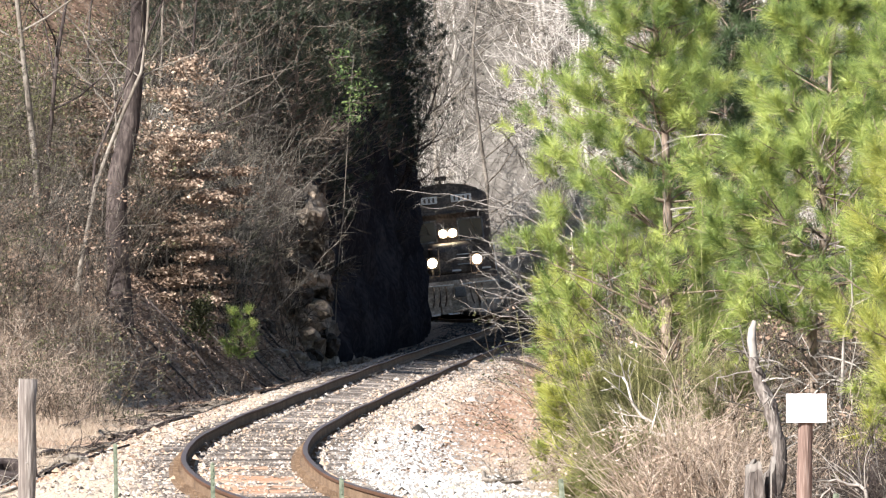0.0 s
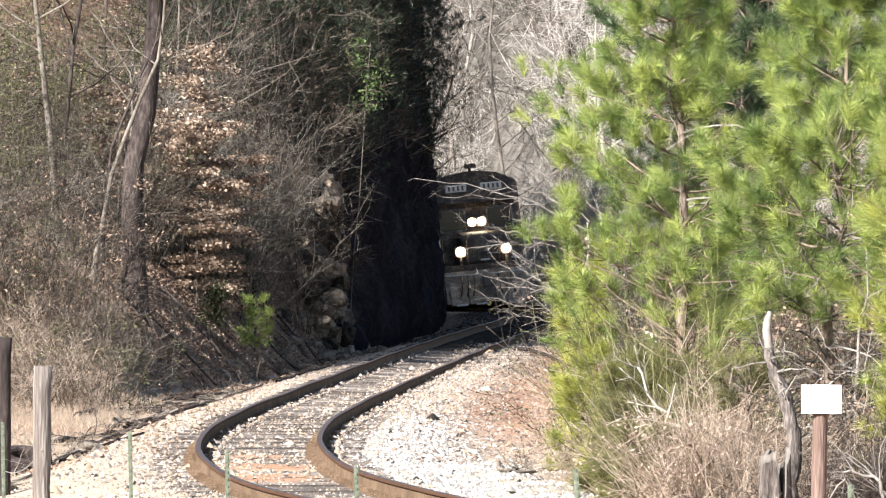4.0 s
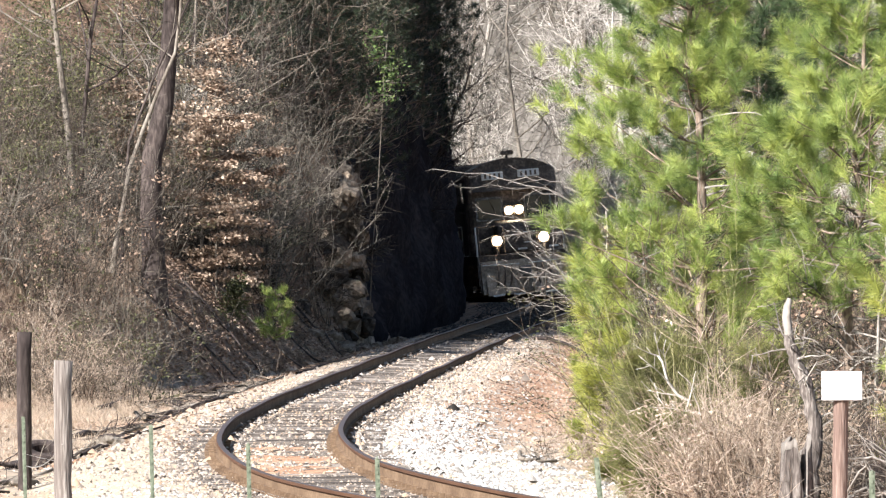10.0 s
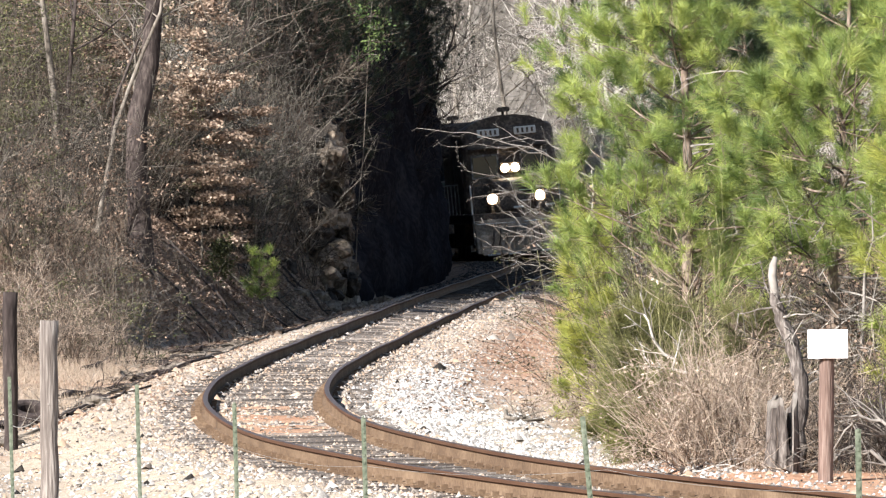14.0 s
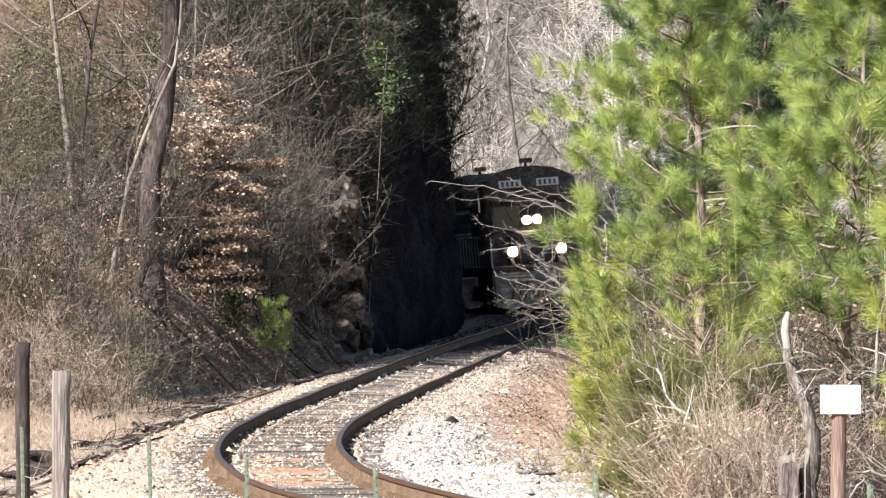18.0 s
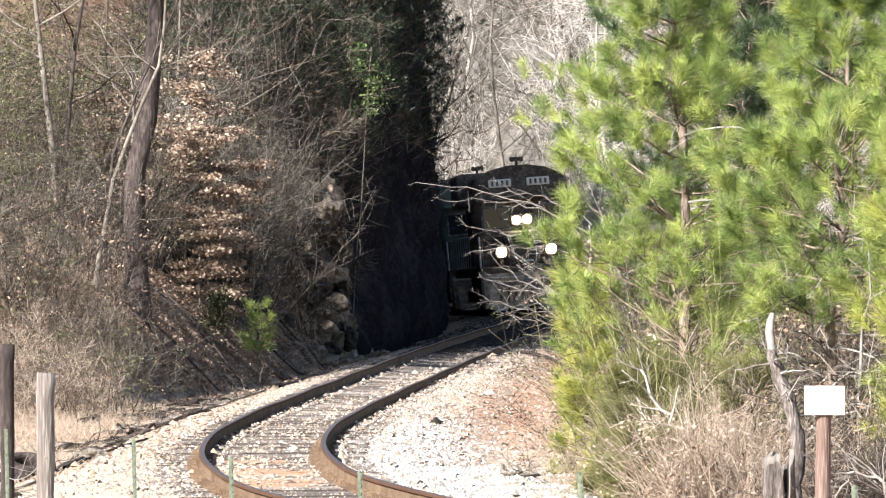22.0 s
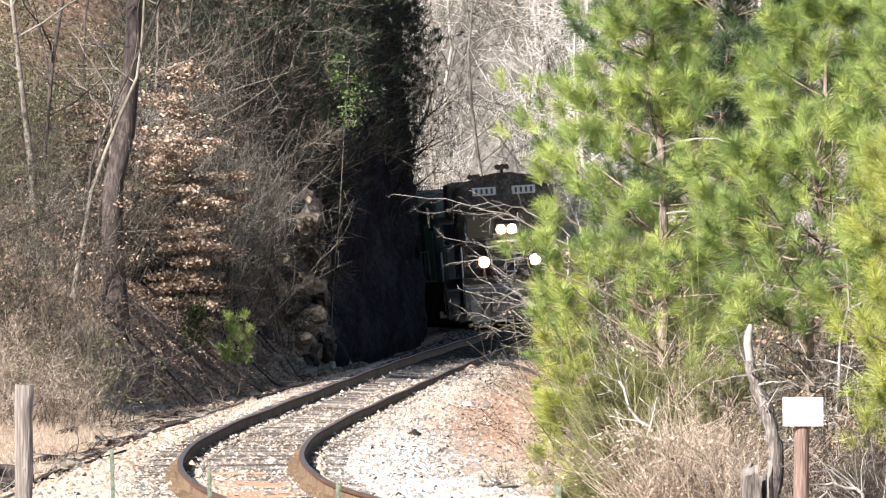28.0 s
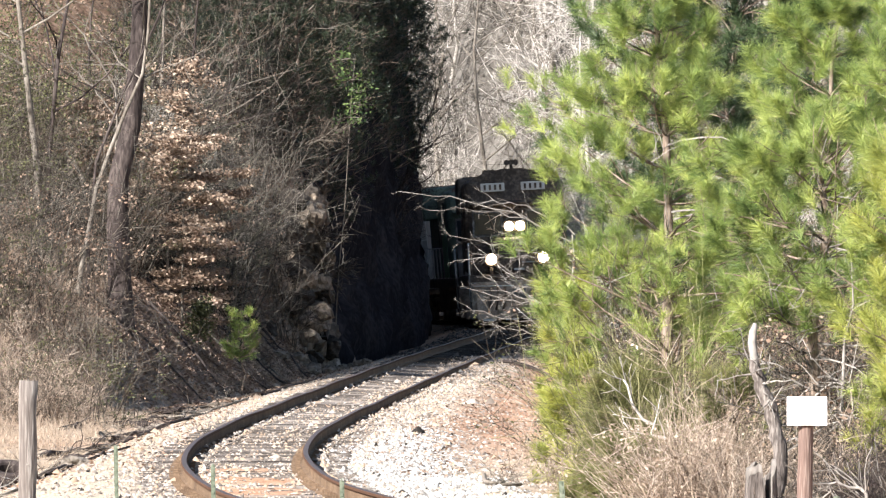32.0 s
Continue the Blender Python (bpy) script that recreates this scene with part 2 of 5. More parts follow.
WOOD_POST = surface("weathered_post", [(0.045, 0.037, 0.033), (0.155, 0.135, 0.122), (0.44, 0.41, 0.375)], 3, 20, 0.95, 0.7, stretch=(3, 3, 0.2))
SIGN_POST = surface("brown_post", [(0.06, 0.04, 0.034), (0.16, 0.112, 0.094), (0.34, 0.27, 0.235)], 3, 20, 0.95, 0.6, stretch=(3, 3, 0.2))
SIGN_WHITE = surface("white_sign_face", [(0.80, 0.80, 0.82), (0.88, 0.88, 0.90)], 2, 20, 0.5, 0.0)
POST_GREEN = surface("green_steel_post", [(0.04, 0.052, 0.034), (0.09, 0.11, 0.075), (0.19, 0.21, 0.16)], 5, 40, 0.7, 0.1)
WIRE = surface("fence_wire", [(0.25, 0.24, 0.22), (0.45, 0.44, 0.42)], 5, 30, 0.5, 0.0, 0.6)
glass_m, _n, _l, _b = nodes_of("cab_glass")
_b.inputs["Base Color"].default_value = (0.02, 0.025, 0.03, 1)
_b.inputs["Roughness"].default_value = 0.08
_b.inputs["Specular IOR Level"].default_value = 0.5
GLASS = glass_m


def ground_material():
    """Soil whose kind comes from the sheet's own zones: r leaf litter and the darkened cutting floor, g pale gravel, b
    red clay; the rest dry grass.
    """
    m, n, l, b = nodes_of("ground_soil")
    att = n.new("ShaderNodeAttribute")
    att.attribute_name = "zone"
    sep = n.new("ShaderNodeSeparateColor")
    l.new(att.outputs["Color"], sep.inputs[0])
    tc = n.new("ShaderNodeTexCoord")

    def ramped(scale, cols):
        t = n.new("ShaderNodeTexNoise")
        t.inputs["Scale"].default_value, t.inputs["Detail"].default_value = scale, 6
        t.inputs["Roughness"].default_value = 0.7
        l.new(tc.outputs["Object"], t.inputs["Vector"])
        r = n.new("ShaderNodeValToRGB")
        e = r.color_ramp.elements
        while len(e) < len(cols):
            e.new(0.5)
        for i, c in enumerate(cols):
            e[i].position, e[i].color = 0.3 + 0.42 * i / (len(cols) - 1), (*c, 1)
        l.new(t.outputs[0], r.inputs[0])
        return r.outputs[0], t.outputs[0]

    grass, gn = ramped(5, [(0.17, 0.13, 0.095), (0.28, 0.225, 0.175), (0.41, 0.35, 0.29)])
    litter, _ = ramped(4, [(0.06, 0.04, 0.029), (0.19, 0.125, 0.088), (0.36, 0.255, 0.185)])
    gravel, _ = ramped(12, [(0.21, 0.17, 0.125), (0.38, 0.32, 0.25), (0.53, 0.47, 0.39)])
    clay, _ = ramped(6, [(0.26, 0.13, 0.075), (0.37, 0.215, 0.135), (0.46, 0.33, 0.24)])
    out = grass
    for chan, col in (("Red", litter), ("Green", gravel), ("Blue", clay)):
        mx = n.new("ShaderNodeMix")
        mx.data_type = "RGBA"
        l.new(sep.outputs[chan], mx.inputs[0])
        l.new(out, mx.inputs[6])
        l.new(col, mx.inputs[7])
        out = mx.outputs[2]
    woods = n.new("ShaderNodeAttribute")
    woods.attribute_name = "woods"
    floor_tone, _ = ramped(1.2, [(0.045, 0.040, 0.035), (0.105, 0.096, 0.085), (0.20, 0.187, 0.17)])
    mx = n.new("ShaderNodeMix")
    mx.data_type = "RGBA"
    l.new(woods.outputs["Fac"], mx.inputs[0])
    l.new(out, mx.inputs[6])
    l.new(floor_tone, mx.inputs[7])
    l.new(mx.outputs[2], b.inputs["Base Color"])
    b.inputs["Roughness"].default_value = 0.95
    b.inputs["Specular IOR Level"].default_value = 0.12
    bp = n.new("ShaderNodeBump")
    bp.inputs["Strength"].default_value, bp.inputs["Distance"].default_value = 0.8, 0.05
    l.new(gn, bp.inputs["Height"])
    l.new(bp.outputs[0], b.inputs["Normal"])
    return m


# ---- mesh helpers ----
def link_mesh(name, verts, faces, material, parent=None, label="", smooth=False):
    me = bpy.data.meshes.new(name)
    if isinstance(verts, np.ndarray):
        n_v, k = len(verts), faces.shape[1]
        me.vertices.add(n_v)
        me.vertices.foreach_set("co", np.ascontiguousarray(verts, dtype=np.float32).ravel())
        me.loops.add(faces.size)
        me.loops.foreach_set("vertex_index", np.ascontiguousarray(faces, dtype=np.int32).ravel())
        me.polygons.add(len(faces))
        me.polygons.foreach_set("loop_start", np.arange(0, faces.size, k, dtype=np.int32))
        me.polygons.foreach_set("loop_total", np.full(len(faces), k, dtype=np.int32))
        me.update(calc_edges=True)
    else:
        me.from_pydata(verts, [], faces)
        me.update()
    if smooth:
        me.polygons.foreach_set("use_smooth", [True] * len(me.polygons))
    for mm in (material if isinstance(material, (list, tuple)) else [material]):
        me.materials.append(mm)
    ob = new(name, me)
    if parent:
        ob.parent = parent
    if label:
        tagged(ob, label=label)
    return ob


def part(name, bm, material, parent, label=""):
    """A bmesh as one mesh object under a thing or a part."""
    me = bpy.data.meshes.new(name)
    bm.to_mesh(me)
    bm.free()
    me.materials.append(material)
    ob = new(name, me)
    if parent:
        ob.parent = parent
    if label:
        tagged(ob, label=label)
    return ob


def box(x0, x1, y0, y1, z0, z1, bevel=0.02, bm=None):
    bm = bm or bmesh.new()
    v = bmesh.ops.create_cube(bm, size=1.0)["verts"]
    for p in v:
        p.co = ((x0 + x1) / 2 + p.co.x * (x1 - x0), (y0 + y1) / 2 + p.co.y * (y1 - y0), (z0 + z1) / 2 + p.co.z * (z1 - z0))
    if bevel:
        es = {e for p in v for e in p.link_edges}
        bmesh.ops.bevel(bm, geom=list(es), offset=bevel, segments=2, affect="EDGES", profile=0.6)
    return bm


def rod(bm, a, b, r, n=8, r2=None):
    a, b = Vector(a), Vector(b)
    m = Matrix.Translation((a + b) / 2) @ (b - a).to_track_quat("Z", "Y").to_matrix().to_4x4()
    bmesh.ops.create_cone(bm, cap_ends=True, segments=n, radius1=r, radius2=r if r2 is None else r2, depth=(b - a).length, matrix=m)
    return bm


def prism(profile, x0, x1, bm=None):
    """A profile of (y, z) pushed out along x."""
    bm = bm or bmesh.new()
    a = [bm.verts.new((x0, y, z)) for y, z in profile]
    b = [bm.verts.new((x1, y, z)) for y, z in profile]
    bm.faces.new(a)
    bm.faces.new(b[::-1])
    for i in range(len(profile)):
        j = (i + 1) % len(profile)
        bm.faces.new((a[j], a[i], b[i], b[j]))
    bmesh.ops.recalc_face_normals(bm, faces=bm.faces)
    return bm


class Tubes:
    """Tapered limbs gathered into one mesh."""

    def __init__(self):
        self.v, self.f = [], []

    def line(self, pts, radii, n=4):
        base = len(self.v)
        prev = None
        for i, p in enumerate(pts):
            d = (pts[min(i + 1, len(pts) - 1)] - pts[max(i - 1, 0)])
            d = d.normalized() if d.length > 1e-9 else Vector((0, 0, 1))
            side = d.cross(Vector((0.31, 0.93, 0.18)) if prev is None else prev)
            if side.length < 1e-4:
                side = d.cross(Vector((1, 0, 0)))
            side.normalize()
            up = side.cross(d)
            prev = up
            for k in range(n):
                a = 2 * math.pi * k / n
                q = p + (side * math.cos(a) + up * math.sin(a)) * radii[i]
                self.v.append((q.x, q.y, q.z))
        for i in range(len(pts) - 1):
            for k in range(n):
                a, b = base + i * n + k, base + i * n + (k + 1) % n
                self.f.append((a, b, b + n, a + n))
        last = base + (len(pts) - 1) * n
        self.f.append(tuple(last + k for k in range(n)))

    def make(self, name, material, parent=None, label="", smooth=True):
        return link_mesh(name, self.v, self.f, material, parent, label, smooth)


def rnd_dir(rng):
    return Vector((rng.gauss(0, 1), rng.gauss(0, 1), rng.gauss(0, 1))).normalized()


def limb(rng, p, d, length, segs, wander, lift=0.0):
    pts, d = [p.copy()], d.normalized()
    for _ in range(segs):
        d = (d + rnd_dir(rng) * wander + Vector((0, 0, lift))).normalized()
        pts.append(pts[-1] + d * (length / segs))
    return pts


def sprout(rng, tubes, p, d, length, r, depth, kids, wander=0.25, lift=0.03, spread=0.8, ends=None, shrink=0.62, min_r=0.003):
    """A limb with limbs of its own, into the list of tubes by depth."""
    segs = (2, 4)[depth] if depth < 2 else 5
    pts = limb(rng, p, d, length, segs, wander, lift)
    radii = [max(min_r * 0.7, r * (1 - 0.75 * i / segs)) for i in range(segs + 1)]
    tubes[min(depth, len(tubes) - 1)].line(pts, radii, 5 if depth > 1 else 3)
    if ends is not None and depth == 0:
        ends.append((pts[-1], (pts[-1] - pts[-2]).normalized()))
    if depth == 0:
        return
    for k in range(kids):
        u = rng.uniform(0.25, 1.0) * segs
        i = min(int(u), segs - 1)
        q = pts[i].lerp(pts[i + 1], u - i)
        ax = (pts[i + 1] - pts[i]).normalized()
        side = (rnd_dir(rng) - ax * 0.2).normalized()
        nd = (ax * (1 - spread * 0.5) + side * spread).normalized()
        sprout(rng, tubes, q, nd, length * shrink * rng.uniform(0.6, 1.15), max(min_r, radii[i] * 0.6), depth - 1, kids, wander, lift, spread, ends, shrink, min_r)


def blades(points, dirs, lengths, widths, rng, bend=0.0):
    """Thin triangles (needles, blades of grass) from points along dirs."""
    n = len(points)
    side = np.cross(dirs, rng.normal(size=(n, 3)))
    side /= np.linalg.norm(side, axis=1, keepdims=True) + 1e-9
    w = side * widths[:, None] * 0.5
    tip = points + dirs * lengths[:, None]
    tip[:, 2] -= bend * lengths
    v = np.stack([points - w, points + w, tip], 1).reshape(-1, 3)
    return v, np.arange(3 * n).reshape(-1, 3)


def leaves(points, size, rng, flat=0.6):
    """Four-cornered leaves, slightly folded by their tilt."""
    n = len(points)
    a = rng.normal(size=(n, 3))
    a[:, 2] *= 1 - flat
    a /= np.linalg.norm(a, axis=1, keepdims=True)
    b = np.cross(a, rng.normal(size=(n, 3)) * (1 - flat * 0.7) + np.array([0, 0, 1.5 * flat]))
    b /= np.linalg.norm(b, axis=1, keepdims=True) + 1e-9
    s = (size * rng.uniform(0.6, 1.25, n))[:, None]
    v = np.stack([points - a * s * 0.5, points + b * s * 0.28, points + a * s * 0.5, points - b * s * 0.28], 1).reshape(-1, 3)
    return v, np.arange(4 * n).reshape(-1, 4)


def thing(name, label, category, m=None, group="", kind=""):
    ob = tagged(new(name), label, category, group, kind)
    ob.empty_display_size = 0.3
    if m is not None:
        ob.matrix_basis = m
    return ob


# ---- the line of the track, as a function of the distance ahead ----
def spline(knots):
    x, y = (np.array(c, float) for c in zip(*knots))
    n = len(x)
    h = np.diff(x)
    a, r = np.eye(n), np.zeros(n)
    for i in range(1, n - 1):
        a[i, i - 1], a[i, i], a[i, i + 1] = h[i - 1], 2 * (h[i - 1] + h[i]), h[i]
        r[i] = 6 * ((y[i + 1] - y[i]) / h[i] - (y[i] - y[i - 1]) / h[i - 1])
    s = np.linalg.solve(a, r)

    def value(q):
        q = np.asarray(q, float)
        c = np.clip(q, x[0], x[-1])
        i = np.clip(np.searchsorted(x, c) - 1, 0, n - 2)
        d, e = x[i + 1] - c, c - x[i]
        v = (s[i] * d**3 + s[i + 1] * e**3) / (6 * h[i]) + (y[i] / h[i] - s[i] * h[i] / 6) * d + (y[i + 1] / h[i] - s[i + 1] * h[i] / 6) * e
        k0 = (y[1] - y[0]) / h[0] - h[0] * s[1] / 6
        k1 = (y[-1] - y[-2]) / h[-1] + h[-1] * s[-2] / 6
        return v + np.where(q < x[0], (q - x[0]) * k0, 0) + np.where(q > x[-1], (q - x[-1]) * k1, 0)
    return value


centre = spline([(60, 6.4), (76, 1.92), (85, -0.12), (100, -1.93), (118, -2.53), (145, -2.06), (185, -0.86), (215, 0.15), (243, 1.35), (262, 2.2), (277, 2.32), (289, 2.2), (303, 1.80), (321, 0.58), (345, -1.7), (400, -9), (480, -22)])
level = spline([(40, 0.0), (120, 0.0), (200, 0.0), (243, 0.09), (277, 0.23), (295, 0.15), (321, 0.0), (480, -0.5)])
cant = spline([(40, 0.0), (150, 0.01), (243, 0.03), (262, 0.0), (285, -0.035), (480, -0.035)])


def along(y):
    """Place and heading of the track at distance y: point on the rail tops, unit tangent, unit left-hand side."""
    p = Vector((float(centre(y)), y, float(level(y))))
    t = Vector((float(centre(y + 0.5) - centre(y - 0.5)), 1.0, float(level(y + 0.5) - level(y - 0.5)))).normalized()
    return p, t, Vector((-t.y, t.x, 0)).normalized()


def step(a, b, x):
    u = np.clip((x - a) / (b - a), 0, 1)
    return u * u * (3 - 2 * u)


def rough(x, y, f, seed=0.0):
    """Cheap smooth unevenness from sines of unlike waves."""
    s = seed * 7.31
    return (np.sin(x * f + 1.3 * np.sin(y * f * 0.7 + s) + s) + np.sin(y * f * 1.17 + 1.7 * np.sin(x * f * 0.61 - s) + 2 * s) + 0.5 * np.sin((x + y) * f * 2.3 + s)) / 2.5


# where the left bank begins, measured from the track's middle: it turns away to the left nearer the camera
foot_left = spline([(60, -40.0), (130, -17.5), (148, -10.5), (158, -7.0), (165, -5.2), (172, -4.2), (184, -3.2), (198, -2.95), (212, -2.9), (240, -3.3), (320, -3.3), (480, -3.3)])


def mud(d, y):
    """Clay washed over the ties between the rails."""
    return step(-0.15, 0.55, rough(d, y, 0.9, 8) + 0.5 * rough(d, y, 5.0, 3)) * (1 - step(0.35, 0.7, np.abs(d))) * step(98, 103, y) * (1 - step(109, 115, y))


def verge(d, y):
    """The low clay bank on the inside of the curve."""
    return step(1.9, 2.9, d) * step(64, 74, y) * (1 - step(104, 118, y))


def ground_z(x, y):
    x, y = np.asarray(x, float), np.asarray(y, float)
    d = x - centre(y)
    h = level(y) - 0.195 - 0.325 * step(1.6, 3.2, np.abs(d))
    e = np.clip(foot_left(y) - d, 0, None)
    steep = 1.05 + 0.5 * rough(y * 0.3, x * 0.1, 0.5) * 0.3 + 4.0 * step(205, 232, y) * (1 - step(300, 330, y))
    top = 9 + 5 * step(150, 250, y)
    h = h + top * (1 - np.exp(-e * steep / top))
    e2 = np.clip(d - 3.6, 0, None)
    h = h + step(180, 300, y) * np.minimum(e2 * 0.30, 4)
    h = h + np.clip(e2 - 2, 0, 30) * 0.10 * step(85, 130, y)
    h = h + step(315, 430, y) * (24 + 6 * rough(x, y, 0.03, 2)) * step(2.2, 9, np.abs(d))
    h = h + 0.05 * rough(x, y, 1.7, 1) * step(1.5, 3, np.abs(d)) + 0.15 * rough(x, y, 0.35, 3) * step(3, 8, np.abs(d))
    h = h + 0.045 * mud(d, y)
    h = h + 0.33 * verge(d, y)
    near = 1 - step(20, 66, y)
    return h * (1 - near) + near * 0.6


def foot_z(x, y):
    """Where roots and stems begin: deeper than the soil that has built up on the verge."""
    x, y = np.asarray(x, float), np.asarray(y, float)
    return ground_z(x, y) - 0.33 * verge(x - centre(y), y)


# ---- ground ----
def make_ground():
    def axis(a, b, fine_a, fine_b, fine, coarse):
        left = list(np.arange(a, fine_a, coarse))
        return np.array(left + list(np.arange(fine_a, fine_b, fine)) + list(np.arange(fine_b, b + coarse, coarse)))
    xs = axis(-400, 400, -16, 14, 0.3, 12)
    ys = axis(-200, 1400, 60, 340, 0.7, 14)
    gx, gy = np.meshgrid(xs, ys)
    gz = ground_z(gx, gy)
    v = np.stack([gx, gy, gz], -1).reshape(-1, 3)
    i = np.arange(len(ys) - 1)[:, None] * len(xs) + np.arange(len(xs) - 1)[None]
    i = i.ravel()
    f = np.stack([i, i + 1, i + 1 + len(xs), i + len(xs)], 1)
    ob = link_mesh("ground", v, f, ground_material(), smooth=True)
    x, y = v[:, 0], v[:, 1]
    d = x - centre(y)
    e = foot_left(y) - d
    n1, n2 = rough(x, y, 1.1, 4), rough(x, y, 0.45, 5)
    # the term from 214 to 316 darkens the cutting floor, deepening its shade
    litter = np.clip(step(-0.3, 1.2, e + 0.4 * n1) + step(4.2, 6, d) * step(140, 190, y) + 0.35 * step(310, 340, y) + step(214, 236, y) * (1 - step(300, 316, y)), 0, 1)
    gravel = (1 - step(2.2, 4.6, np.abs(d) + 0.7 * n1)) * (1 - step(212, 236, y))
    clay = np.clip(step(0.35, 0.8, n2) * step(2.0, 2.6, np.abs(d)) * (1 - step(5.5, 8, np.abs(d))) + 0.9 * step(1.4, 2.4, d + 0.4 * n1) * (1 - step(5, 7, d)) * step(118, 150, y) * (1 - step(215, 250, y)) + 0.9 * step(1.5, 2.0, d) * (1 - step(3.4, 4.2, d + 0.3 * n1)) * (1 - step(84, 92, y)) + 0.9 * step(-0.2, 0.4, n1) * (1 - step(0.9, 1.6, np.abs(d))) * (1 - step(112, 118, y)) * 0.5 + mud(d, y) + 0.9 * step(3.2, 4.2, d + 0.5 * n1) * (1 - step(6, 8, d)) * (1 - step(106, 114, y)), 0, 1) * (1 - litter)
    att = ob.data.color_attributes.new("zone", "FLOAT_COLOR", "POINT")
    att.data.foreach_set("color", np.stack([litter, gravel, clay, np.ones_like(x)], 1).astype(np.float32).ravel())
    att = ob.data.attributes.new("woods", "FLOAT", "POINT")
    att.data.foreach_set("value", step(312, 335, y).astype(np.float32))
    return tagged(ob, "uneven ground of dry grass, leaf litter, gravel and red clay", "ground", kind="structure")


make_ground()


# ---- the railway ----
def make_track():
    track = thing("railway_track", "single curved railway track, rusty rails on weathered wooden ties", "railway track", kind="structure")
    prof_side = [(-0.070, -0.172), (0.070, -0.172), (0.070, -0.160), (0.012, -0.140), (0.010, -0.045), (0.037, -0.032), (0.037, -0.006), (0.030, 0.0), (-0.030, 0.0), (-0.037, -0.006), (-0.037, -0.032), (-0.010, -0.045), (-0.012, -0.140), (-0.070, -0.160)]
    ys = list(np.arange(58, 300, 1.0)) + list(np.arange(300, 421, 3.0))
    for side in (1, -1):
        v, f = [], []
        k = len(prof_side)
        for y in ys:
            p, t, left = along(y)
            q = p + left * (0.752 * side) + Vector((0, 0, side * float(cant(y))))
            q.z += 0.007 * math.sin(y * 0.37 + side)
            for a, z in prof_side:
                w = q + left * a
                v.append((w.x, w.y, q.z + z))
        for i in range(len(ys) - 1):
            for j in range(k):
                a, b = i * k + j, i * k + (j + 1) % k
                f.append((a, b, b + k, a + k))
        ob = link_mesh("rail", v, f, [RAIL_SIDE, RAIL_TOP, RAIL_SHINE], track)
        idx = [2 if n % k == 7 else 1 if 4 <= n % k <= 10 else 0 for n in range(len(f))]
        ob.data.polygons.foreach_set("material_index", idx)
    # ties
    rng = random.Random(3)
    shapes = []
    for n in range(6):
        bm = box(-1.30 + rng.uniform(-0.03, 0.03), 1.30 + rng.uniform(-0.05, 0.05), -0.112, 0.112, -0.17, 0.0, 0.012)
        for vert in bm.verts:
            vert.co += Vector((rng.uniform(-0.012, 0.012), rng.uniform(-0.008, 0.008), rng.uniform(-0.008, 0.006)))
        me = bpy.data.meshes.new("tie")
        bm.to_mesh(me)
        bm.free()
        me.materials.append(TIE)
        shapes.append(me)
    y, count, rest_v, rest_f = 62.0, 0, [], []
    while y < 400:
        p, t, left = along(y)
        turn = math.degrees(math.atan2(-left.y, -left.x)) + rng.uniform(-1.6, 1.6)
        m = pose(p.x + rng.uniform(-0.04, 0.04), p.y, p.z - 0.172 + rng.uniform(-0.012, 0.004), 0, math.degrees(math.atan2(float(cant(y)), 0.752)), turn)
        me = rng.choice(shapes)
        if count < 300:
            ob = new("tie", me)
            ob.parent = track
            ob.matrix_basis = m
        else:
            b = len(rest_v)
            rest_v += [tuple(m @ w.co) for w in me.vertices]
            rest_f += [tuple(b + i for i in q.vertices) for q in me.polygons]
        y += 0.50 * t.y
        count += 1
    # the far ties carry the cutting's shade in a darker colour
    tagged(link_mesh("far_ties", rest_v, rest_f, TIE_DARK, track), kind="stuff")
    # tie plates and spikes, joined
    v, f = [], []
    y = 62.0
    while y < 200:
        p, t, left = along(y)
        for side in (1, -1):
            q = p + left * 0.752 * side
            for du, dv, h in ((0.18, 0.09, 0.02), (0.03, 0.03, 0.06)):
                for off in ((0.0,) if h < 0.05 else (-0.1, 0.1)):
                    c = q + left * off
                    b = len(v)
                    for z in (-0.175, -0.175 + h):
                        for a, w in ((-1, -1), (1, -1), (1, 1), (-1, 1)):
                            r = c + left * (a * du) + t * (w * dv)
                            v.append((r.x, r.y, p.z + z))
                    f += [tuple(b + i for i in q4) for q4 in ((4, 5, 6, 7), (0, 1, 5, 4), (1, 2, 6, 5), (2, 3, 7, 6), (3, 0, 4, 7))]
        y += 0.5 * t.y
    tagged(link_mesh("tie_plates", v, f, RAIL_SIDE, track, "rusty steel tie plates and spikes"), kind="stuff")


make_track()


def stones(name, n, place, size, material, label, seed, sink=0.3):
    """A scatter of broken stones as one piece of stuff; place(rng, n) gives x, y."""
    rng = np.random.default_rng(seed)
    x, y = place(rng, n)
    z = ground_z(x, y)
    n = len(x)
    base = np.array([(1, 0, 0), (0, 1, 0), (-1, 0, 0), (0, -1, 0), (0, 0, 1)], float)
    tri = np.array([(0, 1, 4), (1, 2, 4), (2, 3, 4), (3, 0, 4)])
    s = size * np.exp(rng.normal(0, 0.38, n))
    a = rng.uniform(0, 2 * np.pi, n)
    pts = base[None] * rng.uniform(0.55, 1.25, (n, 5, 1)) + rng.normal(0, 0.22, (n, 5, 3)) - np.array([0, 0, 0.25]) * (np.arange(5) < 4)[None, :, None]
    pts[:, :, 2] *= 0.7
    c, sn = np.cos(a)[:, None], np.sin(a)[:, None]
    px, py = pts[:, :, 0] * c - pts[:, :, 1] * sn, pts[:, :, 0] * sn + pts[:, :, 1] * c
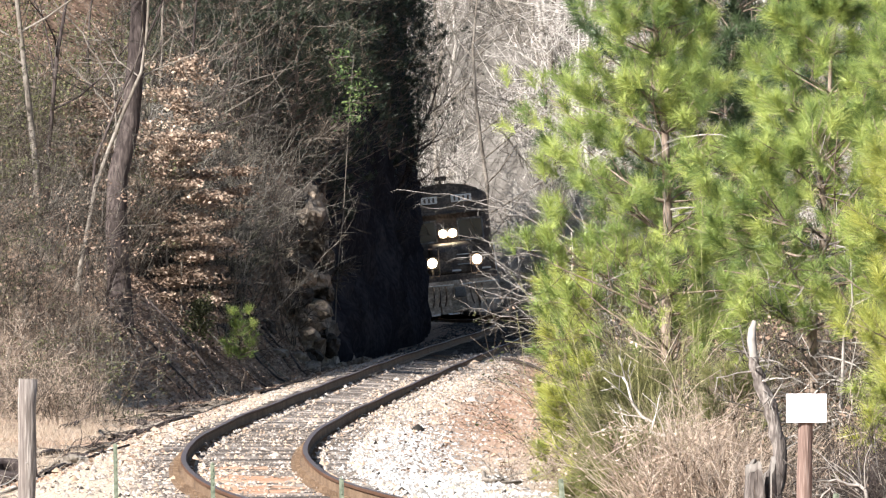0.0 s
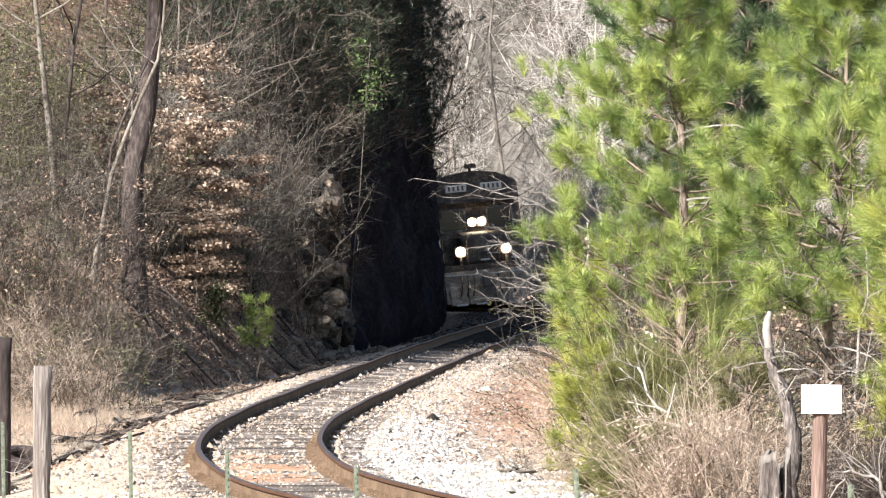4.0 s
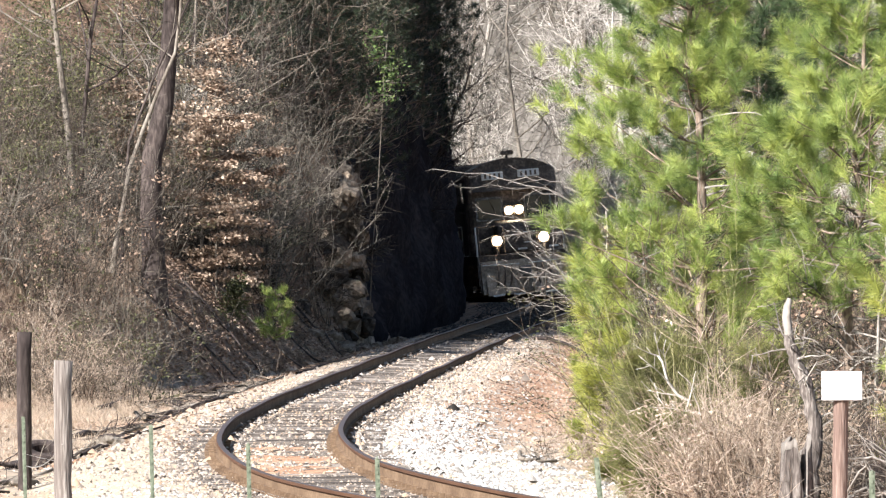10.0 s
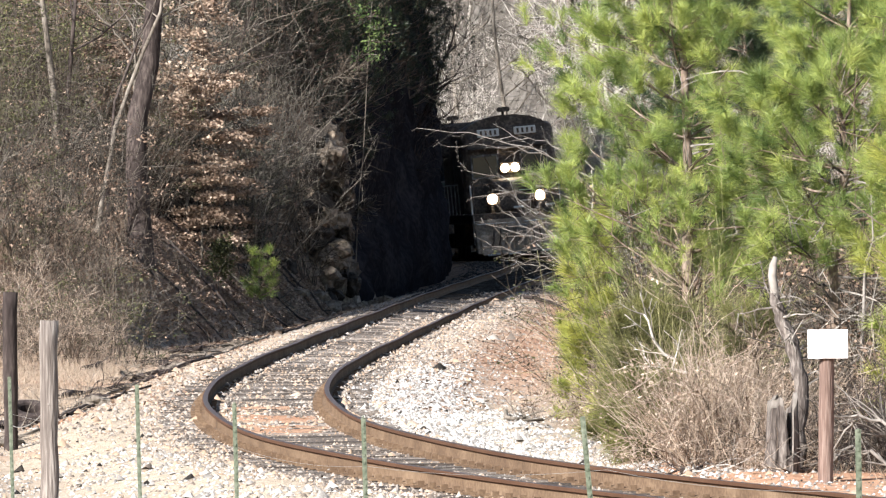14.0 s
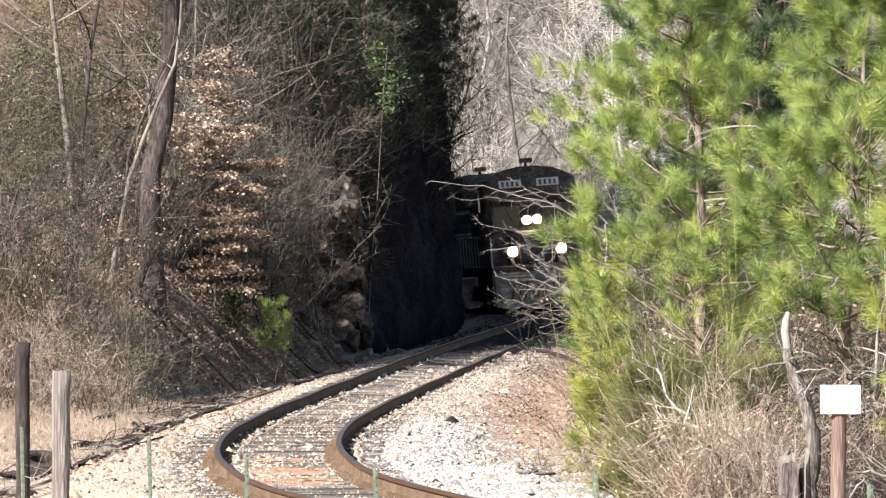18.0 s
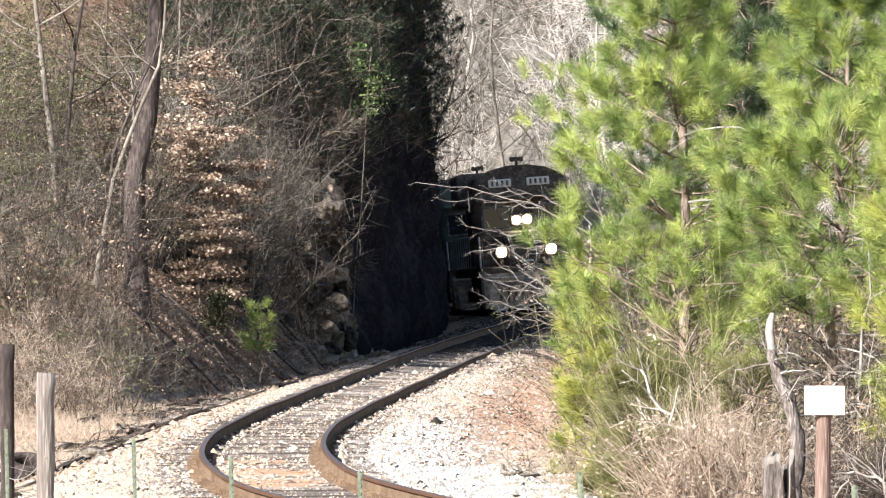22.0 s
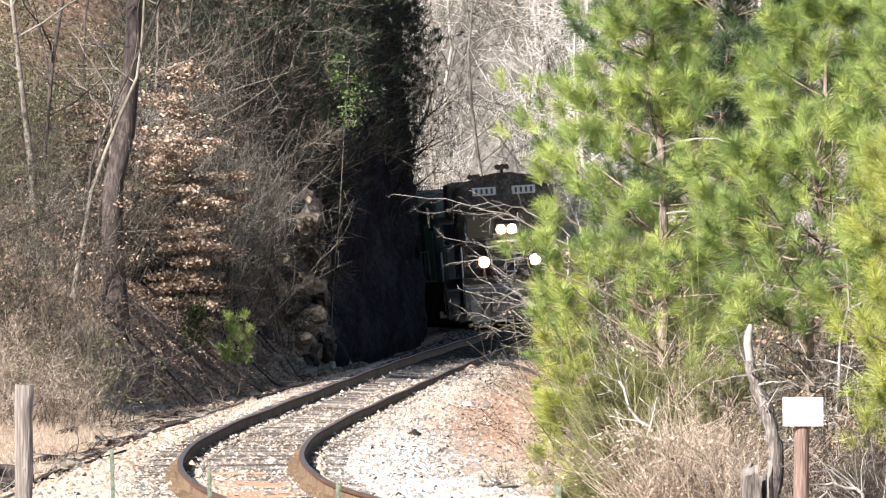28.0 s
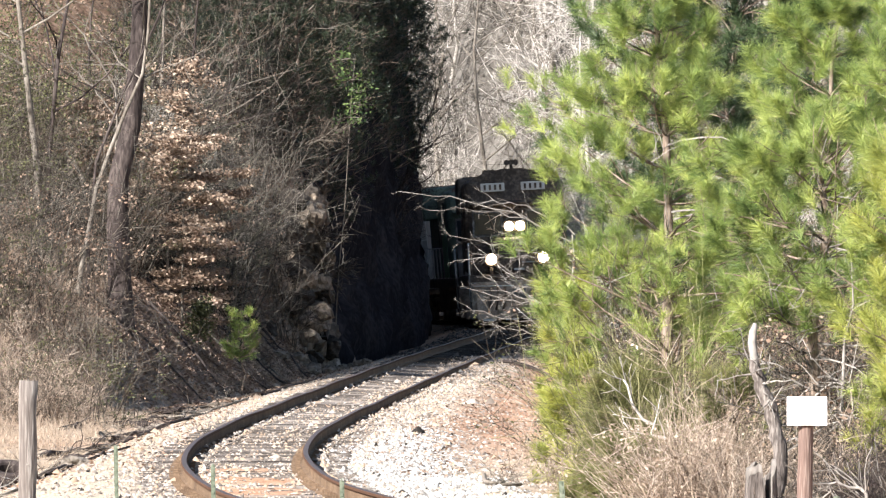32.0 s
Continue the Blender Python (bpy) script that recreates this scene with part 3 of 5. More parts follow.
    v = np.stack([px * s[:, None] + x[:, None], py * s[:, None] + y[:, None], pts[:, :, 2] * s[:, None] + (z + s * sink)[:, None]], -1)
    f = (tri[None] + 5 * np.arange(n)[:, None, None]).reshape(-1, 3)
    return tagged(link_mesh(name, v.reshape(-1, 3), f, material), label, "gravel", kind="stuff")


def band(y0, y1, d0, d1, off_rails=False):
    def place(rng, n):
        y = rng.uniform(y0, y1, n)
        d = rng.uniform(d0, d1, n)
        d = d + 0.4 * rough(d, y, 0.9, 2) * (np.abs(d) > 1.6)
        if off_rails:
            keep = (np.abs(np.abs(d) - 0.752) > 0.10)
            y, d = y[keep], d[keep]
            if y1 < 140:
                bare = (mud(d, y) > 0.25) & (rng.random(len(y)) < 0.6)
                y, d = y[~bare], d[~bare]
        return centre(y) + d, y
    return place


def heap(y0, ys, d0, ds):
    """Stones thickest along the middle of a strip beside the rails, thinning outwards."""
    def place(rng, n):
        y = rng.normal(y0, ys, n)
        d = rng.normal(d0, ds, n)
        keep = (d > 1.0) & (y > 72)
        return centre(y[keep]) + d[keep], y[keep]
    return place


stones("ballast", 25000, band(62, 135, -1.75, 1.75, True), 0.020, STONE, "grey and tan crushed stone ballast between the ties", 1)
for seed, d0, d1 in ((21, 0.83, 1.0), (22, -0.67, -0.5)):
    stones("ballast", 9000, band(80, 206, d0, d1), 0.017, STONE, "crushed stone heaped against the foot of the rail", seed, 1.7)
stones("ballast", 9000, band(224, 300, -2.2, 2.2, True), 0.026, SHADE_STONE, "dark grimy ballast inside the cutting, shade deepened in its colour", 10)
stones("ballast", 28000, band(135, 226, -1.8, 1.8, True), 0.021, STONE, "grey and tan crushed stone ballast along the far track", 2)
stones("ballast_shoulder", 9000, band(60, 128, -5.6, -1.5), 0.018, STONE, "pale crushed stone spread on the shoulder beside the track", 3)
stones("ballast_shoulder", 5000, band(120, 215, -3.1, -1.5), 0.016, STONE, "tan crushed stone along the foot of the bank", 4)
stones("gravel_spread", 26000, heap(108, 15, 1.95, 0.5), 0.019, PALE_STONE, "heap of white crushed stone on the inside of the curve", 5)
stones("gravel_spread", 14000, band(76, 200, 1.4, 4.6), 0.017, STONE, "loose stone scattered over red clay", 6)
stones("ballast_shoulder", 9500, band(60, 97, -5.5, -1.6), 0.019, PALE_STONE, "white crushed stone on the near shoulder", 8)
stones("rubble", 2200, band(64, 86, -5.4, -1.7), 0.034, PALE_STONE, "coarse white broken stone on the near shoulder", 14)
stones("rubble", 500, band(86, 125, -5.2, -1.7), 0.03, STONE, "coarse tan broken stone beside the track", 15)
stones("rubble", 170, band(64, 130, -5.6, -1.7), 0.034, TIE_DARK, "dark chips of old tie wood and rock on the shoulder", 16)
stones("rubble", 130, band(74, 150, 1.5, 4.0), 0.034, TIE_DARK, "dark chips of old tie wood and rock on the gravel", 17)
stones("rubble", 60, band(70, 200, -5, -1.9), 0.07, STONE, "scattered larger broken rocks beside the track", 7)
stones("rubble", 40, band(70, 200, 1.9, 4.5), 0.07, STONE, "scattered larger broken rocks on the inside of the curve", 9)


# ---- the rock cut ----
def make_cliff():
    """A broken rock wall close beside the track, with its own thickness and an overgrown top."""
    ys = np.arange(214, 330, 0.45)
    zs = np.arange(-1.4, 13.5, 0.4)
    gy, gz = np.meshgrid(ys, zs)
    foot = centre(gy) - 2.95 - 0.45 * (1 - step(216, 230, gy))
    x = foot - np.clip(gz, 0, None) * (0.10 + 0.03 * rough(gy, gz, 0.2, 1)) - 0.45 * np.clip(rough(gy * 0.6, gz * 1.4, 0.9, 2), -0.4, 1) - 0.22 * rough(gy, gz * 1.8, 2.3, 5) - 0.8 * step(1, 7, gz) * (1 - step(222, 245, gy))
    x = np.minimum(x, centre(gy) - 2.65)
    gz = np.where(gz > 0, gz * (0.3 + 0.7 * step(216, 244, gy)), gz)
    back = np.zeros_like(gz, bool)
    back[-2:] = True
    x = np.where(back, x - 3.0, x)
    v = np.stack([x, gy + 0.2 * rough(gz, gy, 1.9, 7), gz + level(gy)], -1).reshape(-1, 3)
    nx, ny = len(ys), len(zs)
    i = (np.arange(ny - 1)[:, None] * nx + np.arange(nx - 1)[None]).ravel()
    f = np.stack([i, i + 1, i + 1 + nx, i + nx], 1)
    front = len(v)
    deep = v.copy()
    deep[:, 0] -= 4.0
    edge = lambda idx: [(a, b, b + front, a + front) for a, b in zip(idx[:-1], idx[1:])]
    rim = edge([j * nx for j in range(ny)][::-1]) + edge([j * nx + nx - 1 for j in range(ny)]) + edge([(ny - 1) * nx + k for k in range(nx)][::-1])
    f = np.concatenate([f, f[:, ::-1] + front, np.array(rim)])
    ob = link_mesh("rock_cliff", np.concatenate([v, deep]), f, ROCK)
    return tagged(ob, "broken rock wall of the railway cutting, its shade darkened into the colour", "cliff", kind="structure")


make_cliff()


# ---- the train ----
def wheelset(parent, y):
    ws = part("wheelset", rod(bmesh.new(), (-0.9, y, 0.5), (0.9, y, 0.5), 0.09, 10), STEEL, parent)
    for s in (-1, 1):
        bm = rod(bmesh.new(), (s * 0.69, y, 0.5), (s * 0.82, y, 0.5), 0.5, 24)
        rod(bm, (s * 0.66, y, 0.5), (s * 0.69, y, 0.5), 0.53, 24)
        part("wheel", bm, STEEL, ws)


def truck(parent, y, axles, gap):
    half = gap * (axles - 1) / 2
    bm = bmesh.new()
    for s in (-1, 1):
        box(s * 1.0 - 0.09, s * 1.0 + 0.09, y - half - 0.45, y + half + 0.45, 0.55, 0.85, 0.04, bm)
        for k in range(axles):
            yy = y - half + k * gap
            box(s * 1.08 - 0.1, s * 1.08 + 0.1, yy - 0.18, yy + 0.18, 0.35, 0.72, 0.04, bm)
    box(-1.0, 1.0, y - 0.3, y + 0.3, 0.55, 0.9, 0.03, bm)
    fr = part("truck_frame", bm, LOCO_BLACK, parent)
    for k in range(axles):
        wheelset(fr, y - half + k * gap)


def make_locomotive(label, coat, lamp):
    """Six-axle diesel with a wide cab in a coat of paint; it faces -y, its coupler at y = 0, rail tops at z = 0."""
    lo = thing("locomotive", label, "locomotive")
    part("underframe", box(-1.50, 1.50, 0.9, 21.6, 1.20, 1.52, 0.03), LOCO_BLACK, lo)
    part("pilot", prism([(0.55, 0.20), (0.85, 0.16), (1.0, 1.30), (0.80, 1.30)], -1.45, 1.45), PLOUGH, lo, "grimy buff plough pilot")
    for a, b in ((-1.30, -0.72), (-0.66, -0.28), (0.28, 0.66), (0.72, 1.30)):
        blade = prism([(0.30, 0.14), (0.60, 0.14), (0.80, 0.80), (0.62, 0.80)], a, b)
        part("plough_blade", blade, PLOUGH, lo, "worn buff plough blade")
    for s in (-1, 1):
        for k in range(3):
            x = s * (0.42 + 0.22 * k)
            hose = Tubes()
            hose.line([Vector((x, 0.72, 1.12)), Vector((x, 0.52, 0.95)), Vector((x + s * 0.04, 0.42, 0.62)), Vector((x + s * 0.10, 0.46, 0.42))], [0.03] * 4, 6)
            hose.make("air_hose", LOCO_BLACK, lo)
        part("uncoupling_lever", rod(bmesh.new(), (s * 0.15, 0.55, 1.15), (s * 1.40, 0.60, 1.18), 0.018), RAILING, lo, "white uncoupling lever")
    for x in (-0.95, -0.25, 0.85):
        part("blade_edge", box(x - 0.2, x + 0.2, 0.27, 0.33, 0.10, 0.16, 0.01), RAILING, lo, "scuffed white lower edge")
    for x in (0.05, 1.12):
        part("deck_plate", box(x - 0.16, x + 0.16, 0.88, 0.94, 1.62, 1.68, 0.01), RAILING, lo, "white edge of the front deck")
    bm = box(-0.12, 0.12, 0.0, 0.9, 0.78, 1.02, 0.04)
    box(-0.2, 0.2, -0.12, 0.12, 0.70, 1.08, 0.05, bm)
    part("coupler", bm, STEEL, lo)
    for s in (-1, 1):
        bm = bmesh.new()
        for k in range(4):
            z = 0.35 + 0.3 * k
            box(s * 1.48 - (0.16 if s > 0 else 0.0), s * 1.48 + (0.0 if s > 0 else 0.16), 0.78, 1.25, z, z + 0.04, 0.008, bm)
        box(s * 1.49 - 0.02, s * 1.49 + 0.02, 0.78, 0.83, 0.25, 1.5, 0.008, bm)
        part("front_steps", bm, LOCO_GREY, lo, "worn grey boarding steps")
    nose = prism([(1.35, 1.52), (2.7, 1.52), (2.7, 2.66), (1.75, 2.60), (1.45, 2.42)], -0.74, 0.74)
    bmesh.ops.bevel(nose, geom=nose.edges[:], offset=0.12, segments=3, affect="EDGES", profile=0.5)
    nose = part("nose", nose, coat, lo)
    part("nose_door", box(-0.60, -0.12, 1.335, 1.40, 1.62, 2.35, 0.02), coat, nose)
    for z in (1.85, 2.2):
        part("grab_iron", rod(bmesh.new(), (0.15, 1.30, z), (0.62, 1.30, z), 0.018), RAILING, nose, "white grab iron")
    cab = prism([(2.55, 1.52), (5.30, 1.52), (5.30, 4.40), (4.9, 4.46), (3.0, 4.46), (2.75, 4.38), (2.60, 3.5)], -1.58, 1.58)
    edges = [e for e in cab.edges if abs(e.verts[0].co.x - e.verts[1].co.x) < 0.01]
    bmesh.ops.bevel(cab, geom=edges, offset=0.30, segments=4, affect="EDGES", profile=0.5)
    cab = part("cab", cab, coat, lo)
    arch = [(-1.40, 4.34), (-1.22, 4.50), (-0.85, 4.66), (-0.3, 4.76), (0.3, 4.76), (0.85, 4.66), (1.22, 4.50), (1.40, 4.34)]
    bm = bmesh.new()
    ends = [[bm.verts.new((x, y, z)) for x, z in arch] for y in (2.78, 5.34)]
    bm.faces.new(ends[0])
    bm.faces.new(ends[1][::-1])
    for i in range(len(arch)):
        j = (i + 1) % len(arch)
        bm.faces.new((ends[0][j], ends[0][i], ends[1][i], ends[1][j]))
    part("cab_roof", bm, LOCO_BLACK, cab)
    part("lamp_housing", box(-0.36, 0.36, 2.44, 2.62, 2.80, 3.17, 0.05), LOCO_BLACK, cab)
    for s in (-1, 1):
        part("headlight", rod(bmesh.new(), (s * 0.17, 2.40, 2.98), (s * 0.17, 2.445, 2.98), 0.14, 20), lamp, cab, "glaring lit headlamp" if lamp is LAMP else "unlit headlamp")
    for a, b in ((-1.24, -0.42), (0.42, 1.24)):
        pane = part("windscreen", box(a, b, 2.515, 2.545, 2.74, 3.42, 0.01), GLASS, cab, "dark windscreen pane")
        bm = box(a - 0.06, b + 0.06, 2.53, 2.56, 3.42, 3.49, 0.01)
        box(a - 0.06, b + 0.06, 2.53, 2.56, 2.67, 2.74, 0.01, bm)
        box(a - 0.06, a, 2.53, 2.56, 2.74, 3.42, 0.01, bm)
        box(b, b + 0.06, 2.53, 2.56, 2.74, 3.42, 0.01, bm)
        part("window_frame", bm, LOCO_GREY, pane)
        rod_bm = rod(bmesh.new(), ((a + b) / 2, 2.50, 3.45), ((a + b) / 2 + 0.2, 2.50, 2.95), 0.012, 6)
        part("wiper", rod_bm, LOCO_BLACK, pane)
    part("visor", prism([(2.28, 3.66), (2.62, 3.74), (2.62, 3.78), (2.28, 3.70)], -1.35, 1.35), coat, cab, "grimy sun visor over the windscreen")
    for s in (-1, 1):
        bd = part("number_board", box(s * 0.62 - 0.37, s * 0.62 + 0.37, 2.58, 2.74, 4.07, 4.33, 0.03), BOARD, cab, "dull white number board")
        bm = bmesh.new()
        for k in range(4):
            x = s * 0.62 - 0.24 + 0.16 * k
            box(x - 0.035, x + 0.035, 2.572, 2.582, 4.12, 4.28, 0, bm)
        part("marking", bm, LOCO_BLACK, bd)
        part("side_panel", box(s * 1.595 - 0.012, s * 1.595 + 0.012, 3.0, 5.2, 1.56, 3.25, 0.006), coat if lamp is LAMP else LOCO_GREEN, cab)
        part("side_window", box(s * 1.59 - 0.01, s * 1.59 + 0.01, 3.6, 4.7, 3.35, 4.05, 0.006), GLASS, cab)
    bm = bmesh.new()
    for dx, ln in ((-0.14, 0.35), (0.0, 0.45), (0.14, 0.3)):
        rod(bm, (dx, 3.5, 4.95), (dx, 3.5 - ln, 4.95), 0.035, 10, 0.09)
    rod(bm, (0, 3.5, 4.7), (0, 3.5, 4.95), 0.05, 8)
    box(-0.2, 0.2, 3.45, 3.55, 4.90, 4.98, 0.01, bm)
    part("horn", bm, LOCO_BLACK, cab, "roof horn cluster")
    # ditch lamps on the front deck
    for s in (-1, 1):
        dl = part("ditch_lamp", box(s * 0.80 - 0.2, s * 0.80 + 0.2, 0.92, 1.12, 1.77, 2.18, 0.05), LOCO_BLACK, lo)
        part("lamp_lens", rod(bmesh.new(), (s * 0.80, 0.88, 1.98), (s * 0.80, 0.925, 1.98), 0.16, 20), lamp, dl, "glaring lit ditch lamp" if lamp is LAMP else "unlit ditch lamp")
        part("lamp_bracket", box(s * 0.80 - 0.05, s * 0.80 + 0.05, 0.95, 1.05, 1.5, 1.82, 0.01), LOCO_BLACK, dl)
    for s in (-1, 1):
        bm = bmesh.new()
        rod(bm, (s * 1.42, 0.95, 2.5), (s * 0.55, 0.95, 2.5), 0.022)
        for x in (1.42, 0.55):
            rod(bm, (s * x, 0.95, 1.5), (s * x, 0.95, 2.5), 0.022)
        part("end_handrail", bm, LOCO_BLACK, lo)
        for j in range(9):
            y = 5.6 + 1.8 * j
            bm = rod(bmesh.new(), (s * 1.47, y, 1.5), (s * 1.47, y, 2.55), 0.024)
            rod(bm, (s * 1.47, y, 2.55), (s * 1.47, y + 1.8, 2.55), 0.02)
            part("side_handrail", bm, RAILING, lo, "white side handrail")
        bm = rod(bmesh.new(), (s * 1.48, 1.3, 0.5), (s * 1.48, 1.3, 2.5), 0.03)
        part("grab_iron", bm, RAILING, lo, "white grab iron")
    hood = part("hood", box(-0.95, 0.95, 5.3, 16.6, 1.52, 4.35, 0.1), coat, lo)
    for s in (-1, 1):
        for j in range(10):
            y = 5.6 + 1.08 * j
            # green, grey and dark doors alternate, painting sun dapples along the second engine
            dr = part("hood_door", box(s * 0.965 - 0.02, s * 0.965 + 0.02, y, y + 0.98, 1.75, 3.5, 0.01), coat if lamp is LAMP else (LOCO_GREEN, LOCO_GREY, COAT_DARK, LOCO_GREEN)[j % 4], hood)
    part("exhaust", box(-0.3, 0.3, 10.2, 11.4, 4.33, 4.6, 0.04), LOCO_BLACK, hood)
    part("blower_hood", box(-1.25, 1.25, 6.0, 9.0, 3.55, 4.4, 0.1), coat, hood)
    rad = part("radiator", box(-1.48, 1.48, 16.6, 21.2, 3.55, 4.68, 0.08), coat, lo)
    part("radiator_body", box(-1.0, 1.0, 16.6, 21.0, 1.52, 3.6, 0.06), coat, lo)
    part("radiator_grille", box(-1.3, 1.3, 17.0, 20.8, 4.66, 4.72, 0.01), LOCO_BLACK, rad)
    tank = prism([(8.4, 0.45), (13.6, 0.45), (13.8, 1.2), (8.2, 1.2)], -1.3, 1.3)
    part("fuel_tank", tank, LOCO_BLACK, lo)
    truck(lo, 4.6, 3, 2.0)
    truck(lo, 18.0, 3, 2.0)
    return lo


def make_boxcar():
    """A ribbed box wagon 16 m over its ends; the front coupler at y = 0."""
    car = thing("box_wagon", "faded grey ribbed steel box wagon", "freight wagon", group="wagons of the train")
    part("body", box(-1.48, 1.48, 0.7, 15.3, 1.15, 4.35, 0.05), CAR_PAINT, car)
    part("roof", prism([(0.68, 4.34), (15.32, 4.34), (15.3, 4.5), (0.7, 4.5)], -1.35, 1.35), LOCO_GREY, car)
    for s in (-1, 1):
        for k in range(12):
            y = 1.1 + 1.25 * k
            part("rib", box(s * 1.50 - 0.04, s * 1.50 + 0.04, y - 0.05, y + 0.05, 1.2, 4.3, 0.012), CAR_PAINT, car)
        part("side_door", box(s * 1.52 - 0.03, s * 1.52 + 0.03, 6.6, 9.4, 1.3, 4.1, 0.02), CAR_PAINT, car)
        bm = bmesh.new()
        for z in np.arange(1.3, 4.3, 0.4):
            rod(bm, (s * 1.30, 0.62, z), (s * 0.9, 0.62, z), 0.018, 6)
        rod(bm, (s * 1.30, 0.62, 1.2), (s * 1.30, 0.62, 4.4), 0.02, 6)
        rod(bm, (s * 0.9, 0.62, 1.2), (s * 0.9, 0.62, 4.4), 0.02, 6)
        part("ladder", bm, RAILING, car)
    part("sill", box(-1.2, 1.2, 0.4, 15.6, 0.95, 1.16, 0.02), LOCO_BLACK, car)
    part("coupler", box(-0.12, 0.12, 0.0, 0.9, 0.78, 1.0, 0.04), STEEL, car)
    part("coupler", box(-0.12, 0.12, 15.1, 16.0, 0.78, 1.0, 0.04), STEEL, car)
    truck(car, 2.6, 2, 1.75)
    truck(car, 13.4, 2, 1.75)
    return car


LOCO = make_locomotive("dark grimy freight diesel locomotive with blazing lamps", LOCO_BLACK, LAMP)
SECOND = make_locomotive("green diesel locomotive coupled behind the leader", COAT_DARK, GLASS)
WAGONS = [make_boxcar()]
for _ in range(3):
    WAGONS.append(copy_thing(WAGONS[0], Matrix.Identity(4)))


def on_track(y_front, first, last):
    """The pose of a vehicle whose coupler is at y_front, riding on trucks first and last metres behind it."""
    a, b = along(y_front + first)[0], along(y_front + last)[0]
    d = (b - a).normalized()
    yaw = math.degrees(math.atan2(-d.x, d.y))
    mid = (first + last) / 2
    lean = math.degrees(math.atan2(float(cant(y_front + mid)), 0.752))
    o = a - d * first
    return pose(o.x, o.y, o.z, math.degrees(math.asin(d.z)), lean, yaw)


def motions():
    """The train creeps forward at a walking pace."""
    times = [0, 2, 4, 6, 8, 10, 12, 14, 16, 18, 20, 22, 24, 26, 28, 30, 32]
    nose = lambda t: 320.1 - 1.375 * t
    walk(LOCO, [(t, on_track(nose(t), 4.6, 18.0)) for t in times])
    walk(SECOND, [(t, on_track(nose(t) + 22.2, 4.6, 18.0)) for t in times])
    for k, wagon in enumerate(WAGONS):
        walk(wagon, [(t, on_track(nose(t) + 44.4 + 16.2 * k, 2.6, 13.4)) for t in times])


# ---- plants ----
def bare_tree(name, label, seed, height, radius, at, lean=(0, 0), depth=3, kids=5, bark=None, twig=None, first=0.25, spread=0.8, limbs=10, group="", category="tree", bend=0.05, length=0.42, min_r=0.004, trunk_segs=9, bow=()):
    """A leafless tree: tapered trunk, limbs, twigs. at: (x, y); lean: sideways metres at the top; bow: sideways metres at even steps up the trunk."""
    rng = random.Random(seed)
    x, y = at
    z = float(foot_z(x, y)) - 0.15
    tree = thing(name, label, category, pose(x, y, z), group)
    n = trunk_segs
    pts = [Vector((lean[0] * (i / n) ** 1.2 + rng.gauss(0, bend) * (i > 0), lean[1] * i / n + rng.gauss(0, bend) * (i > 0), height * i / n)) for i in range(n + 1)]
    if bow:
        pts = [Vector((float(np.interp(i / n, np.linspace(0, 1, len(bow)), bow)) + rng.gauss(0, bend * 0.4), q.y, q.z)) for i, q in enumerate(pts)]
    trunk = Tubes()
    radii = [radius * (1.25 if i == 0 else 1 - 0.8 * i / n) for i in range(n + 1)]
    trunk.line(pts, radii, 10)
    trunk.make("trunk", bark or BARK_GREY, tree)
    t = [Tubes() for _ in range(depth)]
    for k in range(limbs):
        u = rng.uniform(first, 1.0) * n
        i = min(int(u), n - 1)
        q = pts[i].lerp(pts[i + 1], u - i)
        a = rng.uniform(0, 2 * math.pi)
        d = Vector((math.cos(a), math.sin(a), rng.uniform(0.2, 1.0)))
        sprout(rng, t, q, d, height * length * (1.15 - 0.6 * u / n) * rng.uniform(0.6, 1.1), max(min_r * 1.5, radii[i] * 0.5), depth - 1, kids, 0.22, 0.05, spread, None, 0.6, min_r)
    for j, tt in enumerate(t):
        if tt.v:
            tagged(tt.make("crown" if j == 0 else "limb_work", (twig or TWIG) if j == 0 else (bark or BARK_GREY), tree), kind="stuff")
    return tree


def shrub(name, label, seed, at, height, stems, material, fan=(0, 0), spread=0.5, depth=2, kids=5, r=0.012, category="shrub", group="", min_r=0.003, wander=0.2, clumps=None):
    """Many stems from one foot, fanning out."""
    rng = random.Random(seed)
    x, y = at
    z = float(foot_z(x, y)) - 0.1
    sh = thing(name, label, category, pose(x, y, z), group)
    t = [Tubes() for _ in range(depth + 1)]
    for _ in range(stems):
        d = Vector((rng.gauss(fan[0], spread), rng.gauss(fan[1], spread), 1.0))
        p = Vector((rng.gauss(0, 0.15), rng.gauss(0, 0.15), 0))
        sprout(rng, t, p, d, height * rng.uniform(0.6, 1.1), r * rng.uniform(0.7, 1.3), depth, kids, wander, 0.03, 0.7, None, 0.5, min_r)
    whole = Tubes()
    for tt in t[1:]:
        b = len(whole.v)
        whole.v += tt.v
        whole.f += [tuple(b + i for i in q) for q in tt.f]
    tagged(whole.make("stem_work", material, sh), kind="stuff")
    tagged(t[0].make("crown", material, sh), kind="stuff")
    if clumps:
        nr = np.random.default_rng(seed)
        tips = np.array([t[0].v[3 * int(k)] for k in nr.integers(0, len(t[0].v) // 3, clumps[0])])
        pts = np.repeat(tips, clumps[1], 0) + nr.normal(0, 0.10, (clumps[0] * clumps[1], 3)) * np.array([1.3, 1.3, 0.6])
        v, f = leaves(pts, clumps[2], nr, 0.5)
        tagged(link_mesh("leafage", v, f, clumps[3], sh), kind="stuff")
    return sh


